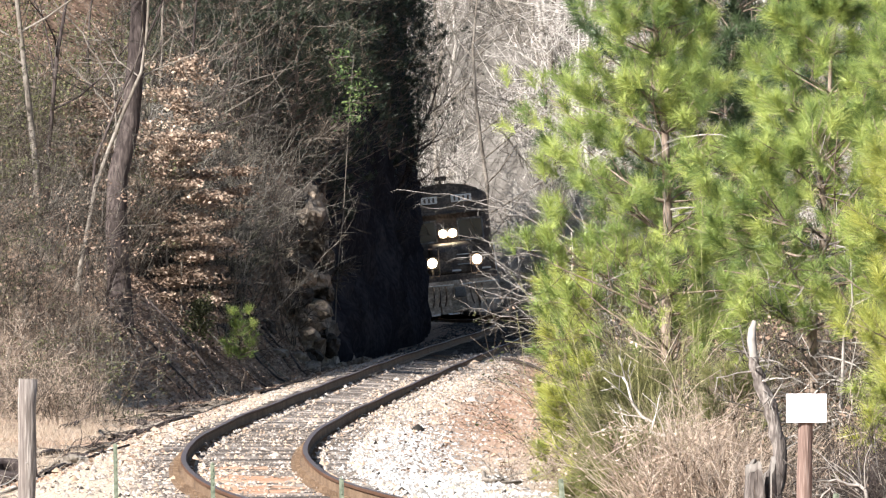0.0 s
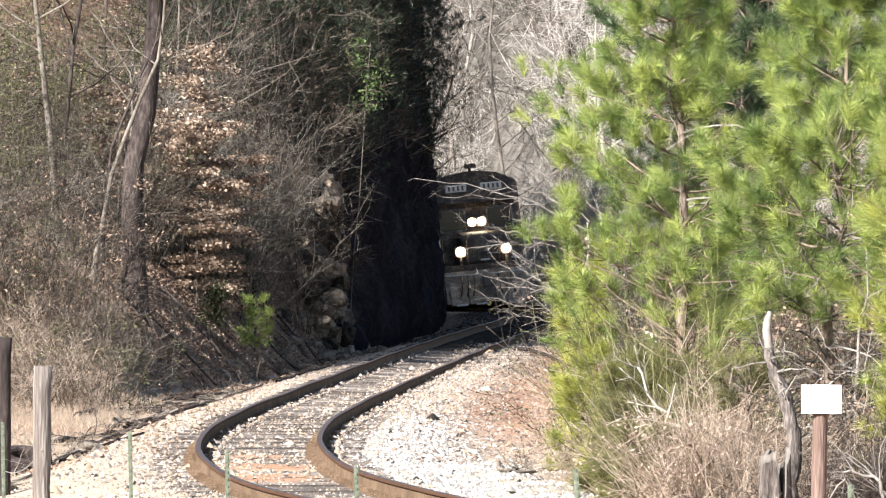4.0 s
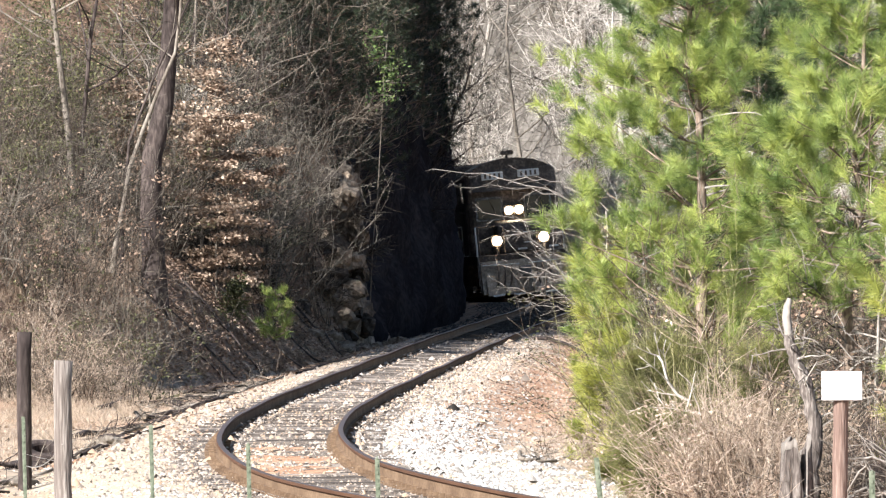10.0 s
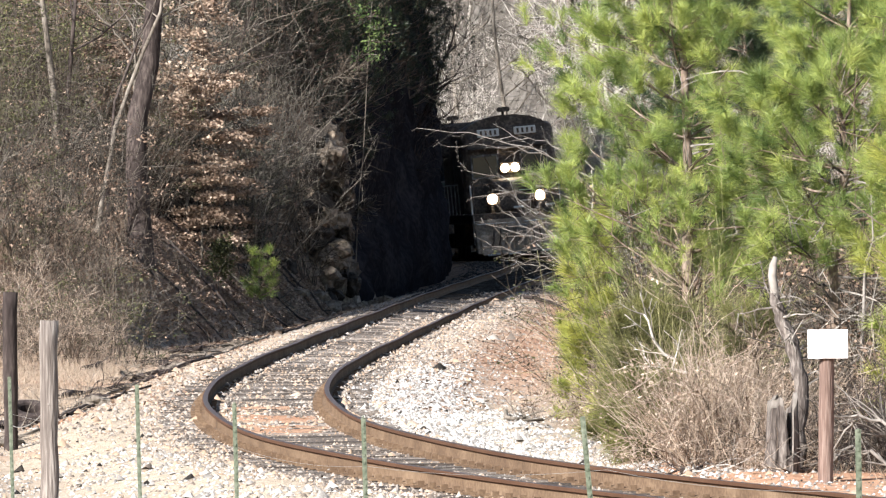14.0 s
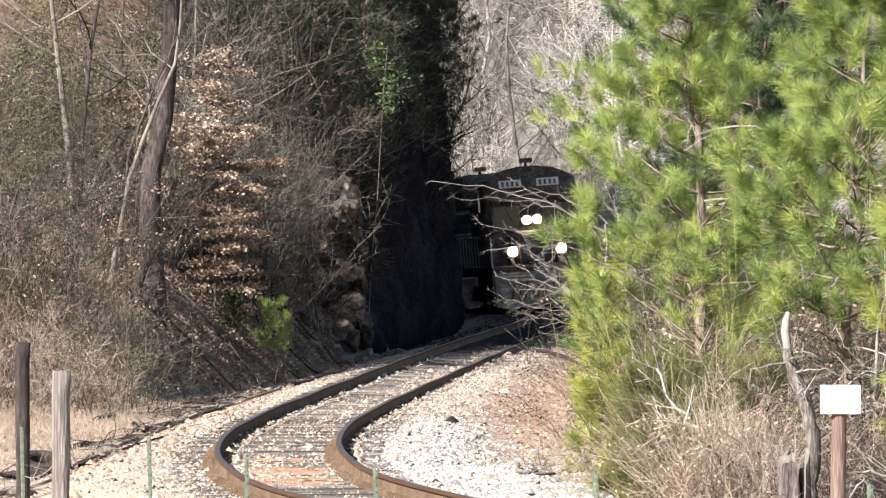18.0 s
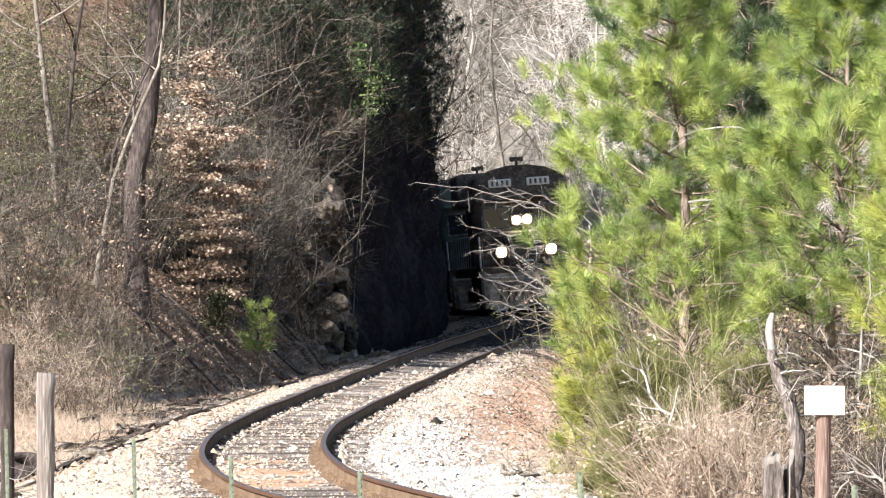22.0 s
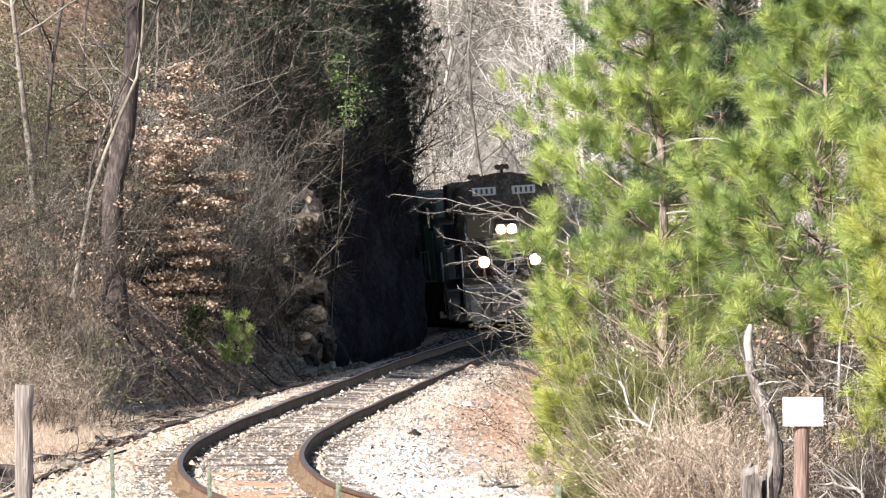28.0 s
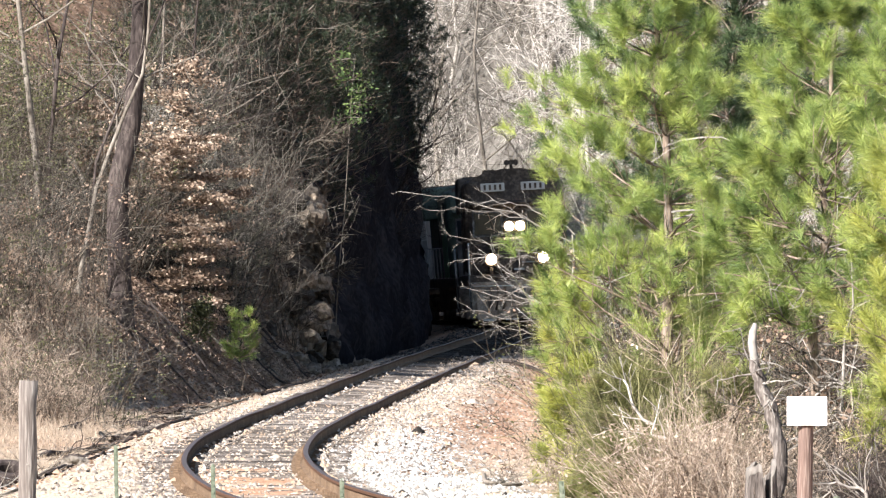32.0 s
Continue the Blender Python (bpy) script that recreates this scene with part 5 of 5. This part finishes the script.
bare_tree("dead_sapling", "thin bleached dead sapling beside the pine", 57, 3.4, 0.032, (4.1, 95.5), (0.25, 0), 2, 4, TWIG_ASH, TWIG_ASH, 0.25, limbs=9, category="dead tree", length=0.22, bend=0.03)
pine("pine", "young pine with long bright green needles", 43, (5.45, 92), 6.5, 1.5, 1.9, 600)
pine("pine", "young pine with low drooping green boughs", 50, (4.8, 89), 4.6, 1.2, 1.0, 330, NEEDLE_YELLOW, radius=0.06)
pine("pine", "low young pine leaning out over the gravel", 44, (1.50, 107), 2.9, 0.35, 0.45, 190, NEEDLE_YELLOW, lean=(-0.05, -0.2), radius=0.05)
pine("pine", "taller pine behind the others, shade put into its needle colour", 45, (3.75, 118), 9.5, 2.0, 2.2, 1000, NEEDLE_SHADE, width=0.008, arms=6)
pine("pine", "taller pine behind the others, shade put into its needle colour", 46, (6.4, 112), 9.5, 2.0, 2.2, 900, NEEDLE_SHADE, width=0.008)
pine("pine_seedling", "low yellow-green pine sapling at the edge of the gravel", 48, (1.97, 102), 1.7, 0.15, 0.4, 110, NEEDLE_YELLOW, radius=0.03)
pine("pine_seedling", "low yellow-green pine sapling at the edge of the gravel", 49, (2.25, 98), 1.4, 0.2, 0.33, 80, NEEDLE_YELLOW, radius=0.03)
pine("pine_seedling", "shaggy olive-green low pine at the edge of the gravel", 54, (1.90, 94.5), 1.9, 0.15, 0.55, 210, NEEDLE_OLIVE, radius=0.035, whorl_gap=0.2, upright=0.2)
pine("pine_seedling", "shaggy olive-green low pine at the edge of the gravel", 55, (2.12, 95), 1.9, 0.1, 0.45, 170, NEEDLE_OLIVE, radius=0.035, whorl_gap=0.2, upright=0.2)
pine("pine_seedling", "shaggy olive-green low pine in front of the brush", 59, (1.93, 89.5), 1.15, 0.05, 0.42, 150, NEEDLE_OLIVE, radius=0.03, whorl_gap=0.16, upright=0.1)
pine("pine_seedling", "small yellow-green pine sapling in the brush", 56, (2.87, 89), 2.0, 1.5, 0.22, 34, NEEDLE_OLIVE, radius=0.03, whorl_gap=0.2)
leafy("dead_sapling", "small rust-brown dead pine sapling in the brush", 47, (2.95, 92), (0.5, 1.35), 5, DEAD_LEAF, 0.07, 700, "sapling", 0.35, 0.3, 0.015, squash=0.4)

# dead stems and brush below the pines
def make_stump(x, y, height, radius):
    """A fluted stump with a jagged bleached rim and a dark hollow opening on one side."""
    rng = random.Random(5)
    st = thing("stump", "weathered grey hollow tree stump with a jagged top", "stump", pose(x, y, float(foot_z(x, y)) - 0.05))
    n, rows = 28, 9
    bm = bmesh.new()
    shells = []
    for inner in (0, 1):
        grid = []
        for j in range(rows):
            u = j / (rows - 1)
            loop = []
            for i in range(n):
                a = 2 * math.pi * i / n
                flute = 1 + 0.10 * math.sin(a * 5 + 0.6) + 0.05 * math.sin(a * 9 + 3 * u)
                gap = math.exp(-((a - 5.3) / 0.33) ** 2)
                top = height * (0.93 + 0.07 * math.sin(a * 3 + 1) - 0.42 * gap) + 0.03 * math.sin(a * 7)
                r = radius * flute * (1.35 - 0.45 * u ** 0.5) * (0.72 if inner else 1.0)
                loop.append(bm.verts.new((r * math.cos(a) + 0.02 * u, r * math.sin(a), top * u if not inner else 0.12 + (top - 0.12) * u)))
            grid.append(loop)
        for j in range(rows - 1):
            for i in range(n):
                k = (i + 1) % n
                q = (grid[j][i], grid[j][k], grid[j + 1][k], grid[j + 1][i])
                bm.faces.new(q[::-1] if inner else q)
        shells.append(grid)
    bm.faces.new(shells[1][0])
    rim = bmesh.new()
    rings = [[rim.verts.new(v.co + Vector((0, 0, up))) for v in loop] for loop, up in ((shells[0][-2], 0.07), (shells[0][-1], 0.012), (shells[1][-1], 0.012), (shells[1][-2], 0.07))]
    for lower, upper in zip(rings[:-1], rings[1:]):
        for i in range(n):
            k = (i + 1) % n
            rim.faces.new((lower[i], lower[k], upper[k], upper[i]))
    part("stump_wood", bm, SNAG, st)
    part("broken_rim", rim, TWIG_ASH, st, "bleached broken rim")


make_stump(2.96, 84.8, 1.1, 0.15)


def make_snag(x, y):
    """A crooked broken trunk that bows away from its foot and ends in a bleached spike."""
    rng = random.Random(51)
    sn = thing("dead_snag", "crooked grey broken dead trunk with a bleached tip", "dead tree", pose(x, y, float(foot_z(x, y)) - 0.1))
    line = [(0.0, 0.0), (0.07, 0.5), (0.12, 1.0), (0.13, 1.32), (0.065, 1.6), (-0.01, 1.82), (-0.09, 2.0), (-0.13, 2.2)]
    pts = []
    for (x0, z0), (x1, z1) in zip(line[:-1], line[1:]):
        for k in range(3):
            pts.append(Vector((x0 + (x1 - x0) * k / 3 + rng.gauss(0, 0.008), rng.gauss(0, 0.01), z0 + (z1 - z0) * k / 3)))
    t = Tubes()
    t.line(pts, [(0.095 - 0.05 * i / len(pts)) * rng.uniform(0.86, 1.18) for i in range(len(pts))], 12)
    t.make("trunk", SNAG, sn)
    t = Tubes()
    t.line([pts[-1], Vector((-0.13, 0, 2.3)), Vector((-0.12, 0, 2.4)), Vector((-0.10, 0, 2.48))], [0.046, 0.046, 0.04, 0.02], 5)
    t.make("broken_tip", TWIG_ASH, sn, "bleached bare broken tip")
    tw = [Tubes(), Tubes()]
    for k in range(20):
        i = rng.randrange(7, len(pts))
        a = rng.uniform(0, 2 * math.pi)
        sprout(rng, tw, pts[i], Vector((math.cos(a), math.sin(a), rng.uniform(-0.1, 0.6))), rng.uniform(0.2, 0.6), 0.012, 1, 3, 0.3, 0.0, 0.8, None, 0.5, 0.005)
    for q in tw:
        tagged(q.make("twig_work", TWIG_ASH, sn), kind="stuff")


make_snag(3.05, 85.6)
reaching_shrub(4.35, 84.5, [(-0.56, 1.55, -0.87, 0.7, 0.0), (-0.4, 1.3, -0.5, 0.55, 0.2), (-0.75, 1.15, -0.95, 0.45, 0.1)], 58, TWIG_ASH, "pale dead branch arched over in the brambles", 2, -0.05, None, 0.026)
reaching_shrub(2.5, 91, [(-0.35, 1.3, -0.74, 1.85, 0.0, 0.85), (-0.25, 1.15, -0.5, 1.15, 0.1, 0.9)], 53, TWIG_PALE, "bleached fallen branch propped up in the brush", 1, 0.0, None, 0.03)
SLASH = []
BRUSH = [shrub("brush", "dry tangled leafless brush under the pines", 700 + k, (1.9 + 0.4 * k, 95 - 1.2 * k), (0.8, 1.1, 1.4)[k % 3], 10, (TWIG_TAN, TWIG_DUN, TWIG_TAN)[k % 3], (-0.1, 0), 0.7, 2, 5, 0.009, group="brush under the pines", min_r=0.0035, wander=0.35, clumps=(9, 8, 0.05, DEAD_LEAF)) for k in range(8)]
rk = random.Random(700)
for k in range(58):
    xx = rk.uniform(1.4, 3.8)
    yy = rk.uniform(88, 108) - min(xx - 1.4, 3) * 1.5
    if xx < 0.0228 * yy and yy < 100:
        continue
    copy_thing(rk.choice(BRUSH), pose(xx, yy, float(foot_z(xx, yy)) - 0.05, 0, 0, rk.uniform(0, 360)))
for k in range(5):
    shrub("broom_shrub", "upright olive-green whippy shrub", 740 + k, (1.95 + 0.17 * k, 95 - 0.4 * k), 2.5, 15, TWIG_OLIVE, (-0.08, 0), 0.26, 1, 6, 0.008, min_r=0.003, wander=0.16)
for k in range(60):
    xx, yy = rk.uniform(2.2, 8.0), rk.uniform(106, 126)
    copy_thing(rk.choice(THICKET), pose(xx, yy, float(foot_z(xx, yy)) - 0.1, 0, 0, rk.uniform(0, 360)))
for k in range(34):
    xx, yy = rk.uniform(-8.6, -5.7), rk.uniform(150, 172)
    if xx < -0.0385 * yy:
        copy_thing(rk.choice(BRUSH if k % 3 else THICKET), pose(xx, yy, float(foot_z(xx, yy)) - (0.05 if k % 3 else 0.7), 0, 0, rk.uniform(-60, 60)))
for k in range(40):
    xx, yy = rk.uniform(2.6, 6.0), rk.uniform(92, 104)
    dark = xx > 3.3
    copy_thing(rk.choice(THICKET if dark else BRUSH), pose(xx, yy, float(foot_z(xx, yy)) - (0.9 if dark else 0.3), 0, 0, rk.uniform(0, 360)))
grass("brush_grass", "tall bleached grass among the brush", 40, 3000, lambda rng, n: (lambda x: (x, 97 - (x - 1.6) * 3.4 + rng.uniform(-5, 5, n)))(rng.uniform(2.2, 3.5, n)), 0.75, DRY_GRASS, width=0.008)
grass("brush_grass", "dry tan grass under the pines", 35, 6000, lambda rng, n: (lambda x: (x, 97 - (x - 1.5) * 3.0 + rng.uniform(-6, 6, n)))(rng.uniform(2.1, 3.2, n)), 0.5, DRY_GRASS)
grass("tan_clump", "tall tan clump of dead grass beside the pines", 45, 1600, lambda rng, n: (rng.normal(2.5, 0.22, n), rng.normal(88.5, 0.8, n)), 1.75, DRY_GRASS, width=0.009, lean=0.5)
for k in range(12):
    shrub("dead_weed", "tangled tan dead weeds with dry seed heads", 800 + k, (2.27 + 0.06 * k, 87.2 + 0.9 * (k % 4)), (1.5, 1.0, 1.75)[k % 3] * (1.0 if k < 7 else 0.72), 9, (TWIG_TAN, TWIG_DUN, TWIG_TAN)[k % 3], (0, 0), 0.33, 2, 4, 0.008, "weeds", "dead weeds under the pines", 0.0035, 0.45, (26, 12, 0.045, STRAW))
for k in range(16):
    rf = random.Random(980 + k)
    xx, yy = rf.uniform(1.9, 3.3), rf.uniform(84.5, 92)
    debris_place = (xx, yy, xx + rf.uniform(-0.6, 0.6), yy + rf.uniform(-1.5, 1.5))
    SLASH.append((980 + k, debris_place, rf.uniform(0.008, 0.022), k % 3))
for k in range(26):
    shrub("bramble", "dark leafless bramble tangle beside the post", 780 + k, (3.75 + 0.06 * k, 85.0 + 1.1 * (k % 5)), 1.15, 16, (BARK_DARK, TWIG_BROWN)[k % 2], (0, 0), 0.7, 2, 6, 0.007, min_r=0.003, wander=0.35)
grass("verge_grass", "sparse dry grass at the edge of the clay", 36, 3000, band(68, 110, 3.6, 6.0), 0.3)

reaching_shrub(2.92, 204, ((-1.6, 3.6, -3.9, 3.75, 0.4, 2.6), (-1.2, 3.6, -3.3, 3.3, -0.3, 2.4), (-1.0, 1.4, -2.1, 2.5, 0.2, 1.7), (-1.2, 0.7, -2.45, 1.2, -0.4, 0.9), (-1.1, 1.0, -2.12, 2.0, 0.5, 1.3), (-0.9, 1.9, -1.9, 1.16, -0.2, 1.6), (-1.3, 2.5, -2.85, 2.8, 0, 2.2), (-1.0, 0.5, -1.8, 0.8, 0.3, 0.6), (-1.2, 2.5, -2.6, 2.2, 0.3, 2.0), (-1.2, 1.2, -2.3, 1.55, -0.2, 1.2), (-1.0, 3.7, -2.2, 3.5, 0.2, 2.8), (-0.8, 2.4, -1.7, 2.9, -0.3, 2.3)), 760, TWIG_ASH, "bare whippy shrub reaching out over the track", 1, -0.12, 0.05)
shrub("track_shrub", "bare whippy shrub standing beside the track", 763, (3.5, 214), 3.0, 8, TWIG_PALE, (-0.2, 0), 0.25, 2, 4, 0.013, min_r=0.0048, wander=0.26)
shrub("track_shrub", "bare whippy shrub standing beside the track", 764, (4.2, 208), 3.6, 9, TWIG_PALE, (-0.2, 0), 0.25, 2, 4, 0.013, min_r=0.0048, wander=0.26)
litter("verge_litter", "reddish fallen leaves on the clay beside the track", 37, 9000, band(110, 235, 1.8, 5.5), 0.07)


def outcrop(label, seed, x, y, z, size, material=PALE_ROCK):
    """A block of broken rock with split faces."""
    rng = random.Random(seed)
    bm = bmesh.new()
    bmesh.ops.create_icosphere(bm, subdivisions=3, radius=1.0)
    for v in bm.verts:
        d = v.co.normalized()
        k = 1 + 0.35 * noise.noise(d * 1.6 + Vector((seed, 0, 0))) + 0.18 * noise.noise(d * 4.0 + Vector((0, seed, 0)))
        q = Vector((round(d.x * 2.2) / 2.2, round(d.y * 2.2) / 2.2, round(d.z * 3) / 3))
        v.co = (d * 0.45 + q * 0.55) * k
        v.co = Vector((v.co.x * size[0], v.co.y * size[1], v.co.z * size[2]))
    ob = part("rock_outcrop", bm, material, None)
    ob.matrix_basis = pose(x, y, z, rng.uniform(-10, 10), rng.uniform(-10, 10), rng.uniform(-25, 25))
    return tagged(ob, label, "rock")


rr = random.Random(90)
for k in range(16):
    z = -0.2 + 0.25 * k
    # every third block is dark, standing for shade between the tan ones
    outcrop("sunlit tan broken rock at the mouth of the cutting" if k % 3 else "dark broken rock at the cutting mouth, shaded gaps put into its colour", 90 + k, -3.0 - 0.10 * z + rr.uniform(-0.3, 0.12), 212.6 + rr.uniform(-0.6, 0.8), z, (rr.uniform(0.2, 0.4), rr.uniform(0.7, 1.3), rr.uniform(0.22, 0.42)), PALE_ROCK if k % 3 else DARK_ROCK)
for k in range(14):
    z = -0.1 + 0.3 * k
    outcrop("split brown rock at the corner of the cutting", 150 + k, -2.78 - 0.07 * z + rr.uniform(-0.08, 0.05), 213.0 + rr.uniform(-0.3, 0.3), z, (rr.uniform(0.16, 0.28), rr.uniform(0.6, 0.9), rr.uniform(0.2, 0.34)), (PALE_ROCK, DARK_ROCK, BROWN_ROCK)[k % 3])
for k in range(9):
    x, y = -3.15 + rr.uniform(-0.9, 0.5), 209 + rr.uniform(-5, 4)
    outcrop("tan boulder fallen at the foot of the rock", 120 + k, x, y, float(ground_z(x, y)) + 0.05, (rr.uniform(0.1, 0.28), rr.uniform(0.15, 0.4), rr.uniform(0.08, 0.2)), (PALE_ROCK, DARK_ROCK)[k % 2])
for k in range(5):
    x, y = -2.55 + 0.18 * k, 214 + rr.uniform(-1, 2)
    outcrop("pale stone at the edge of the track bed", 130 + k, x, y, float(ground_z(x, y)) + 0.05, (0.13, 0.2, 0.09), PALE_ROCK)

# ---- fence, sign and posts ----
def fence_post(x, y, height, width, lean=(0, 0)):
    z = float(ground_z(x, y)) - 0.2
    th = thing("fence_post", "green steel T-shaped fence post", "fence post", pose(x, y, z, 0, lean[0], 0), "wire fence posts")
    w, t = width, width * 0.16
    h = height - z
    bm = box(-w / 2, w / 2, -t, t, 0, h, 0.001)
    part("flange", bm, POST_GREEN, th)
    part("web", box(-t, t, t, w * 0.8, 0, h, 0.001), POST_GREEN, th)
    bm = bmesh.new()
    k = 0.3
    while k < h:
        box(-0.006, 0.006, -t - 0.006, -t, k, k + 0.02, 0, bm)
        k += 0.055
    tagged(part("studding", bm, POST_GREEN, th), kind="stuff")
    return th


T_POSTS = [(-4.20, 84, 0.82), (-2.73, 76.2, 0.91), (-1.78, 71.1, 0.87), (-0.70, 65.3, 0.90), (0.91, 58.2, 1.09), (2.26, 51.6, 1.17)]
for k, (x, y, h) in enumerate(T_POSTS):
    fence_post(x, y, h, 0.034, (-1.2 if k < 4 else -5.0 if k == 4 else -0.6, 0))


def round_post(name, label, x, y, top, radius, material, category="post", lean=0.0):
    z = float(ground_z(x, y)) - 0.25
    th = thing(name, label, category, pose(x, y, z, 0, lean, 0))
    rng = random.Random(int(x * 100))
    h = top - z
    t = Tubes()
    pts = [Vector((rng.uniform(-0.008, 0.008), 0, h * i / 8)) for i in range(9)]
    t.line(pts, [radius * rng.uniform(0.93, 1.06) for _ in range(9)], 12)
    t.make("shaft", material, th)
    return th


round_post("wooden_post", "weathered grey split wooden fence post", -3.68, 80.0, 1.40, 0.080, WOOD_POST)
round_post("wooden_post", "dark weathered wooden fence post", -5.35, 106.5, 1.34, 0.085, BARK_DARK)


def wire_run(points, sag, radius=0.0035):
    t = Tubes()
    for a, b in zip(points[:-1], points[1:]):
        a, b = Vector(a), Vector(b)
        t.line([a.lerp(b, k / 8) - Vector((0, 0, sag * 4 * (k / 8) * (1 - k / 8))) for k in range(9)], [radius] * 9, 4)
    w = t.make("fence_wire", WIRE)
    return tagged(w, "slack grey fence wire strung between the posts", "wire")


wire_run([(x, y - 0.02, h - 0.35) for x, y, h in T_POSTS], 0.05, 0.0013)
wire_run([(-4.20, 84, 0.36), (-3.68, 79.9, 0.66)], 0.08, 0.005)


def make_sign():
    x, y = 3.345, 83.3
    z = float(ground_z(x, y)) - 0.2
    th = thing("trackside_sign", "blank white rectangular sign on a brown wooden post", "sign", pose(x, y, z))
    t = Tubes()
    rng = random.Random(9)
    h = 1.22 - z
    t.line([Vector((0.03 * (i / 6 - 1), 0.0, h * i / 6)) for i in range(7)], [0.073 * rng.uniform(0.95, 1.05) for _ in range(7)], 12)
    t.make("post", SIGN_POST, th, "brown round wooden post")
    part("plate", box(-0.185, 0.185, -0.10, -0.085, h - 0.27, h - 0.005, 0.004), SIGN_WHITE, th, "blank white plate")


make_sign()

def make_tyre(x, y):
    """An old tyre lying flat, a ring of rounded section."""
    z = float(ground_z(x, y))
    bm = bmesh.new()
    n, k = 32, 12
    ring = []
    for i in range(n):
        a = 2 * math.pi * i / n
        loop = []
        for j in range(k):
            b = 2 * math.pi * j / k
            r = 0.27 + 0.085 * math.copysign(abs(math.cos(b)) ** 0.6, math.cos(b))
            loop.append(bm.verts.new((r * math.cos(a), r * math.sin(a), 0.10 * math.copysign(abs(math.sin(b)) ** 0.6, math.sin(b)))))
        ring.append(loop)
    for i in range(n):
        for j in range(k):
            bm.faces.new((ring[i][j], ring[(i + 1) % n][j], ring[(i + 1) % n][(j + 1) % k], ring[i][(j + 1) % k]))
    bmesh.ops.recalc_face_normals(bm, faces=bm.faces)
    ob = part("old_tyre", bm, BARK_DARK, None)
    ob.matrix_basis = pose(x, y, z + 0.14, 18, 0, 20)
    tagged(ob, "dark weathered tyre lying in dry grass by the fence", "tyre")


make_tyre(-5.6, 117)


def debris(label, seed, a, b, r, material):
    """A fallen branch lying on the ground from a to b."""
    rng = random.Random(seed)
    th = thing("fallen_branch", label, "branch", pose(0, 0, 0))
    t = Tubes()
    n = 9
    pts = []
    for i in range(n + 1):
        x, y = a[0] + (b[0] - a[0]) * i / n + rng.gauss(0, 0.06), a[1] + (b[1] - a[1]) * i / n + rng.gauss(0, 0.3)
        pts.append(Vector((x, y, float(ground_z(x, y)) + r * 0.7 + rng.uniform(0, 0.05))))
    t.line(pts, [r * (1 - 0.5 * i / n) for i in range(n + 1)], 6)
    t.make("stem", material, th)
    tw = [Tubes(), Tubes()]
    for i in range(2, n):
        sprout(rng, tw, pts[i], Vector((rng.gauss(0, 1), rng.gauss(0, 1), 0.25)), 0.5, r * 0.3, 1, 2, 0.3, -0.02)
    for q in tw:
        if q.v:
            tagged(q.make("twig_work", material, th), kind="stuff")
    return th


debris("grey fallen branch along the gravel shoulder", 81, (-4.6, 158), (-3.6, 170), 0.035, BARK_GREY)
debris("dark fallen branch at the foot of the bank", 82, (-6.4, 150), (-5.2, 160), 0.045, BARK_DARK)
debris("dark fallen branch at the foot of the bank", 83, (-6.0, 131), (-5.0, 137), 0.05, BARK_DARK)
debris("dark fallen branch beside the rails", 84, (-3.5, 176), (-2.7, 190), 0.035, BARK_DARK)
debris("dark fallen branch at the foot of the bank", 89, (-5.3, 143), (-4.2, 150), 0.045, BARK_DARK)
debris("dark fallen branch on the clay inside the curve", 85, (1.6, 158), (3.0, 146), 0.06, BARK_DARK)
debris("dark rotten branch lying on the clay verge", 61, (1.5, 212), (2.9, 203), 0.05, BARK_DARK)
for k in range(12):
    rr = random.Random(900 + k)
    yy = rr.uniform(178, 208)
    a0, b0 = on_bank(yy, rr.uniform(1.4, 2.8)), on_bank(yy - rr.uniform(0.5, 2.5), rr.uniform(-0.1, 0.5))
    debris("dark dead pole lying down the slope of the bank", 900 + k, a0, b0, rr.uniform(0.03, 0.055), (BARK_DARK, BARK_GREY, BARK_DARK)[k % 3])
for k in range(16):
    rr = random.Random(940 + k)
    yy = 104 + 4.6 * k + rr.uniform(-2, 2)
    xx = float(np.interp(yy, [100, 118, 140, 160, 176], [-5.4, -5.2, -4.9, -4.6, -3.9])) + rr.uniform(-0.9, 0.4)
    outcrop("flat grey slab of rock at the lip of the gravel", 940 + k, xx, yy, float(ground_z(xx, yy)) + 0.02, (rr.uniform(0.12, 0.30), rr.uniform(0.2, 0.5), rr.uniform(0.04, 0.09)), (PALE_ROCK, BARK_GREY, BARK_DARK)[k % 3])
    debris("dark root and branch litter at the lip of the gravel", 960 + k, (xx - 0.35, yy - 2), (xx + rr.uniform(0.1, 0.5), yy + rr.uniform(1, 4)), rr.uniform(0.02, 0.04), (BARK_DARK, BARK_GREY)[k % 2])
for seed, (xa, ya, xb, yb), r, kind in SLASH:
    debris(("bleached fallen stick in the brush", "tan fallen stick in the brush", "dark fallen stick in the brush")[kind], seed, (xa, ya), (xb, yb), r, (TWIG_PALE, TWIG_TAN, BARK_DARK)[kind])
debris("bleached fallen branch on the gravel", 86, (1.15, 118), (2.0, 117), 0.035, BARK_PALE)
debris("bleached fallen branch on the gravel", 87, (1.3, 121), (2.1, 119), 0.025, BARK_PALE)
debris("grey plank-like fallen limb in the gravel", 88, (0.5, 104), (0.75, 102), 0.03, BARK_GREY)

motions()
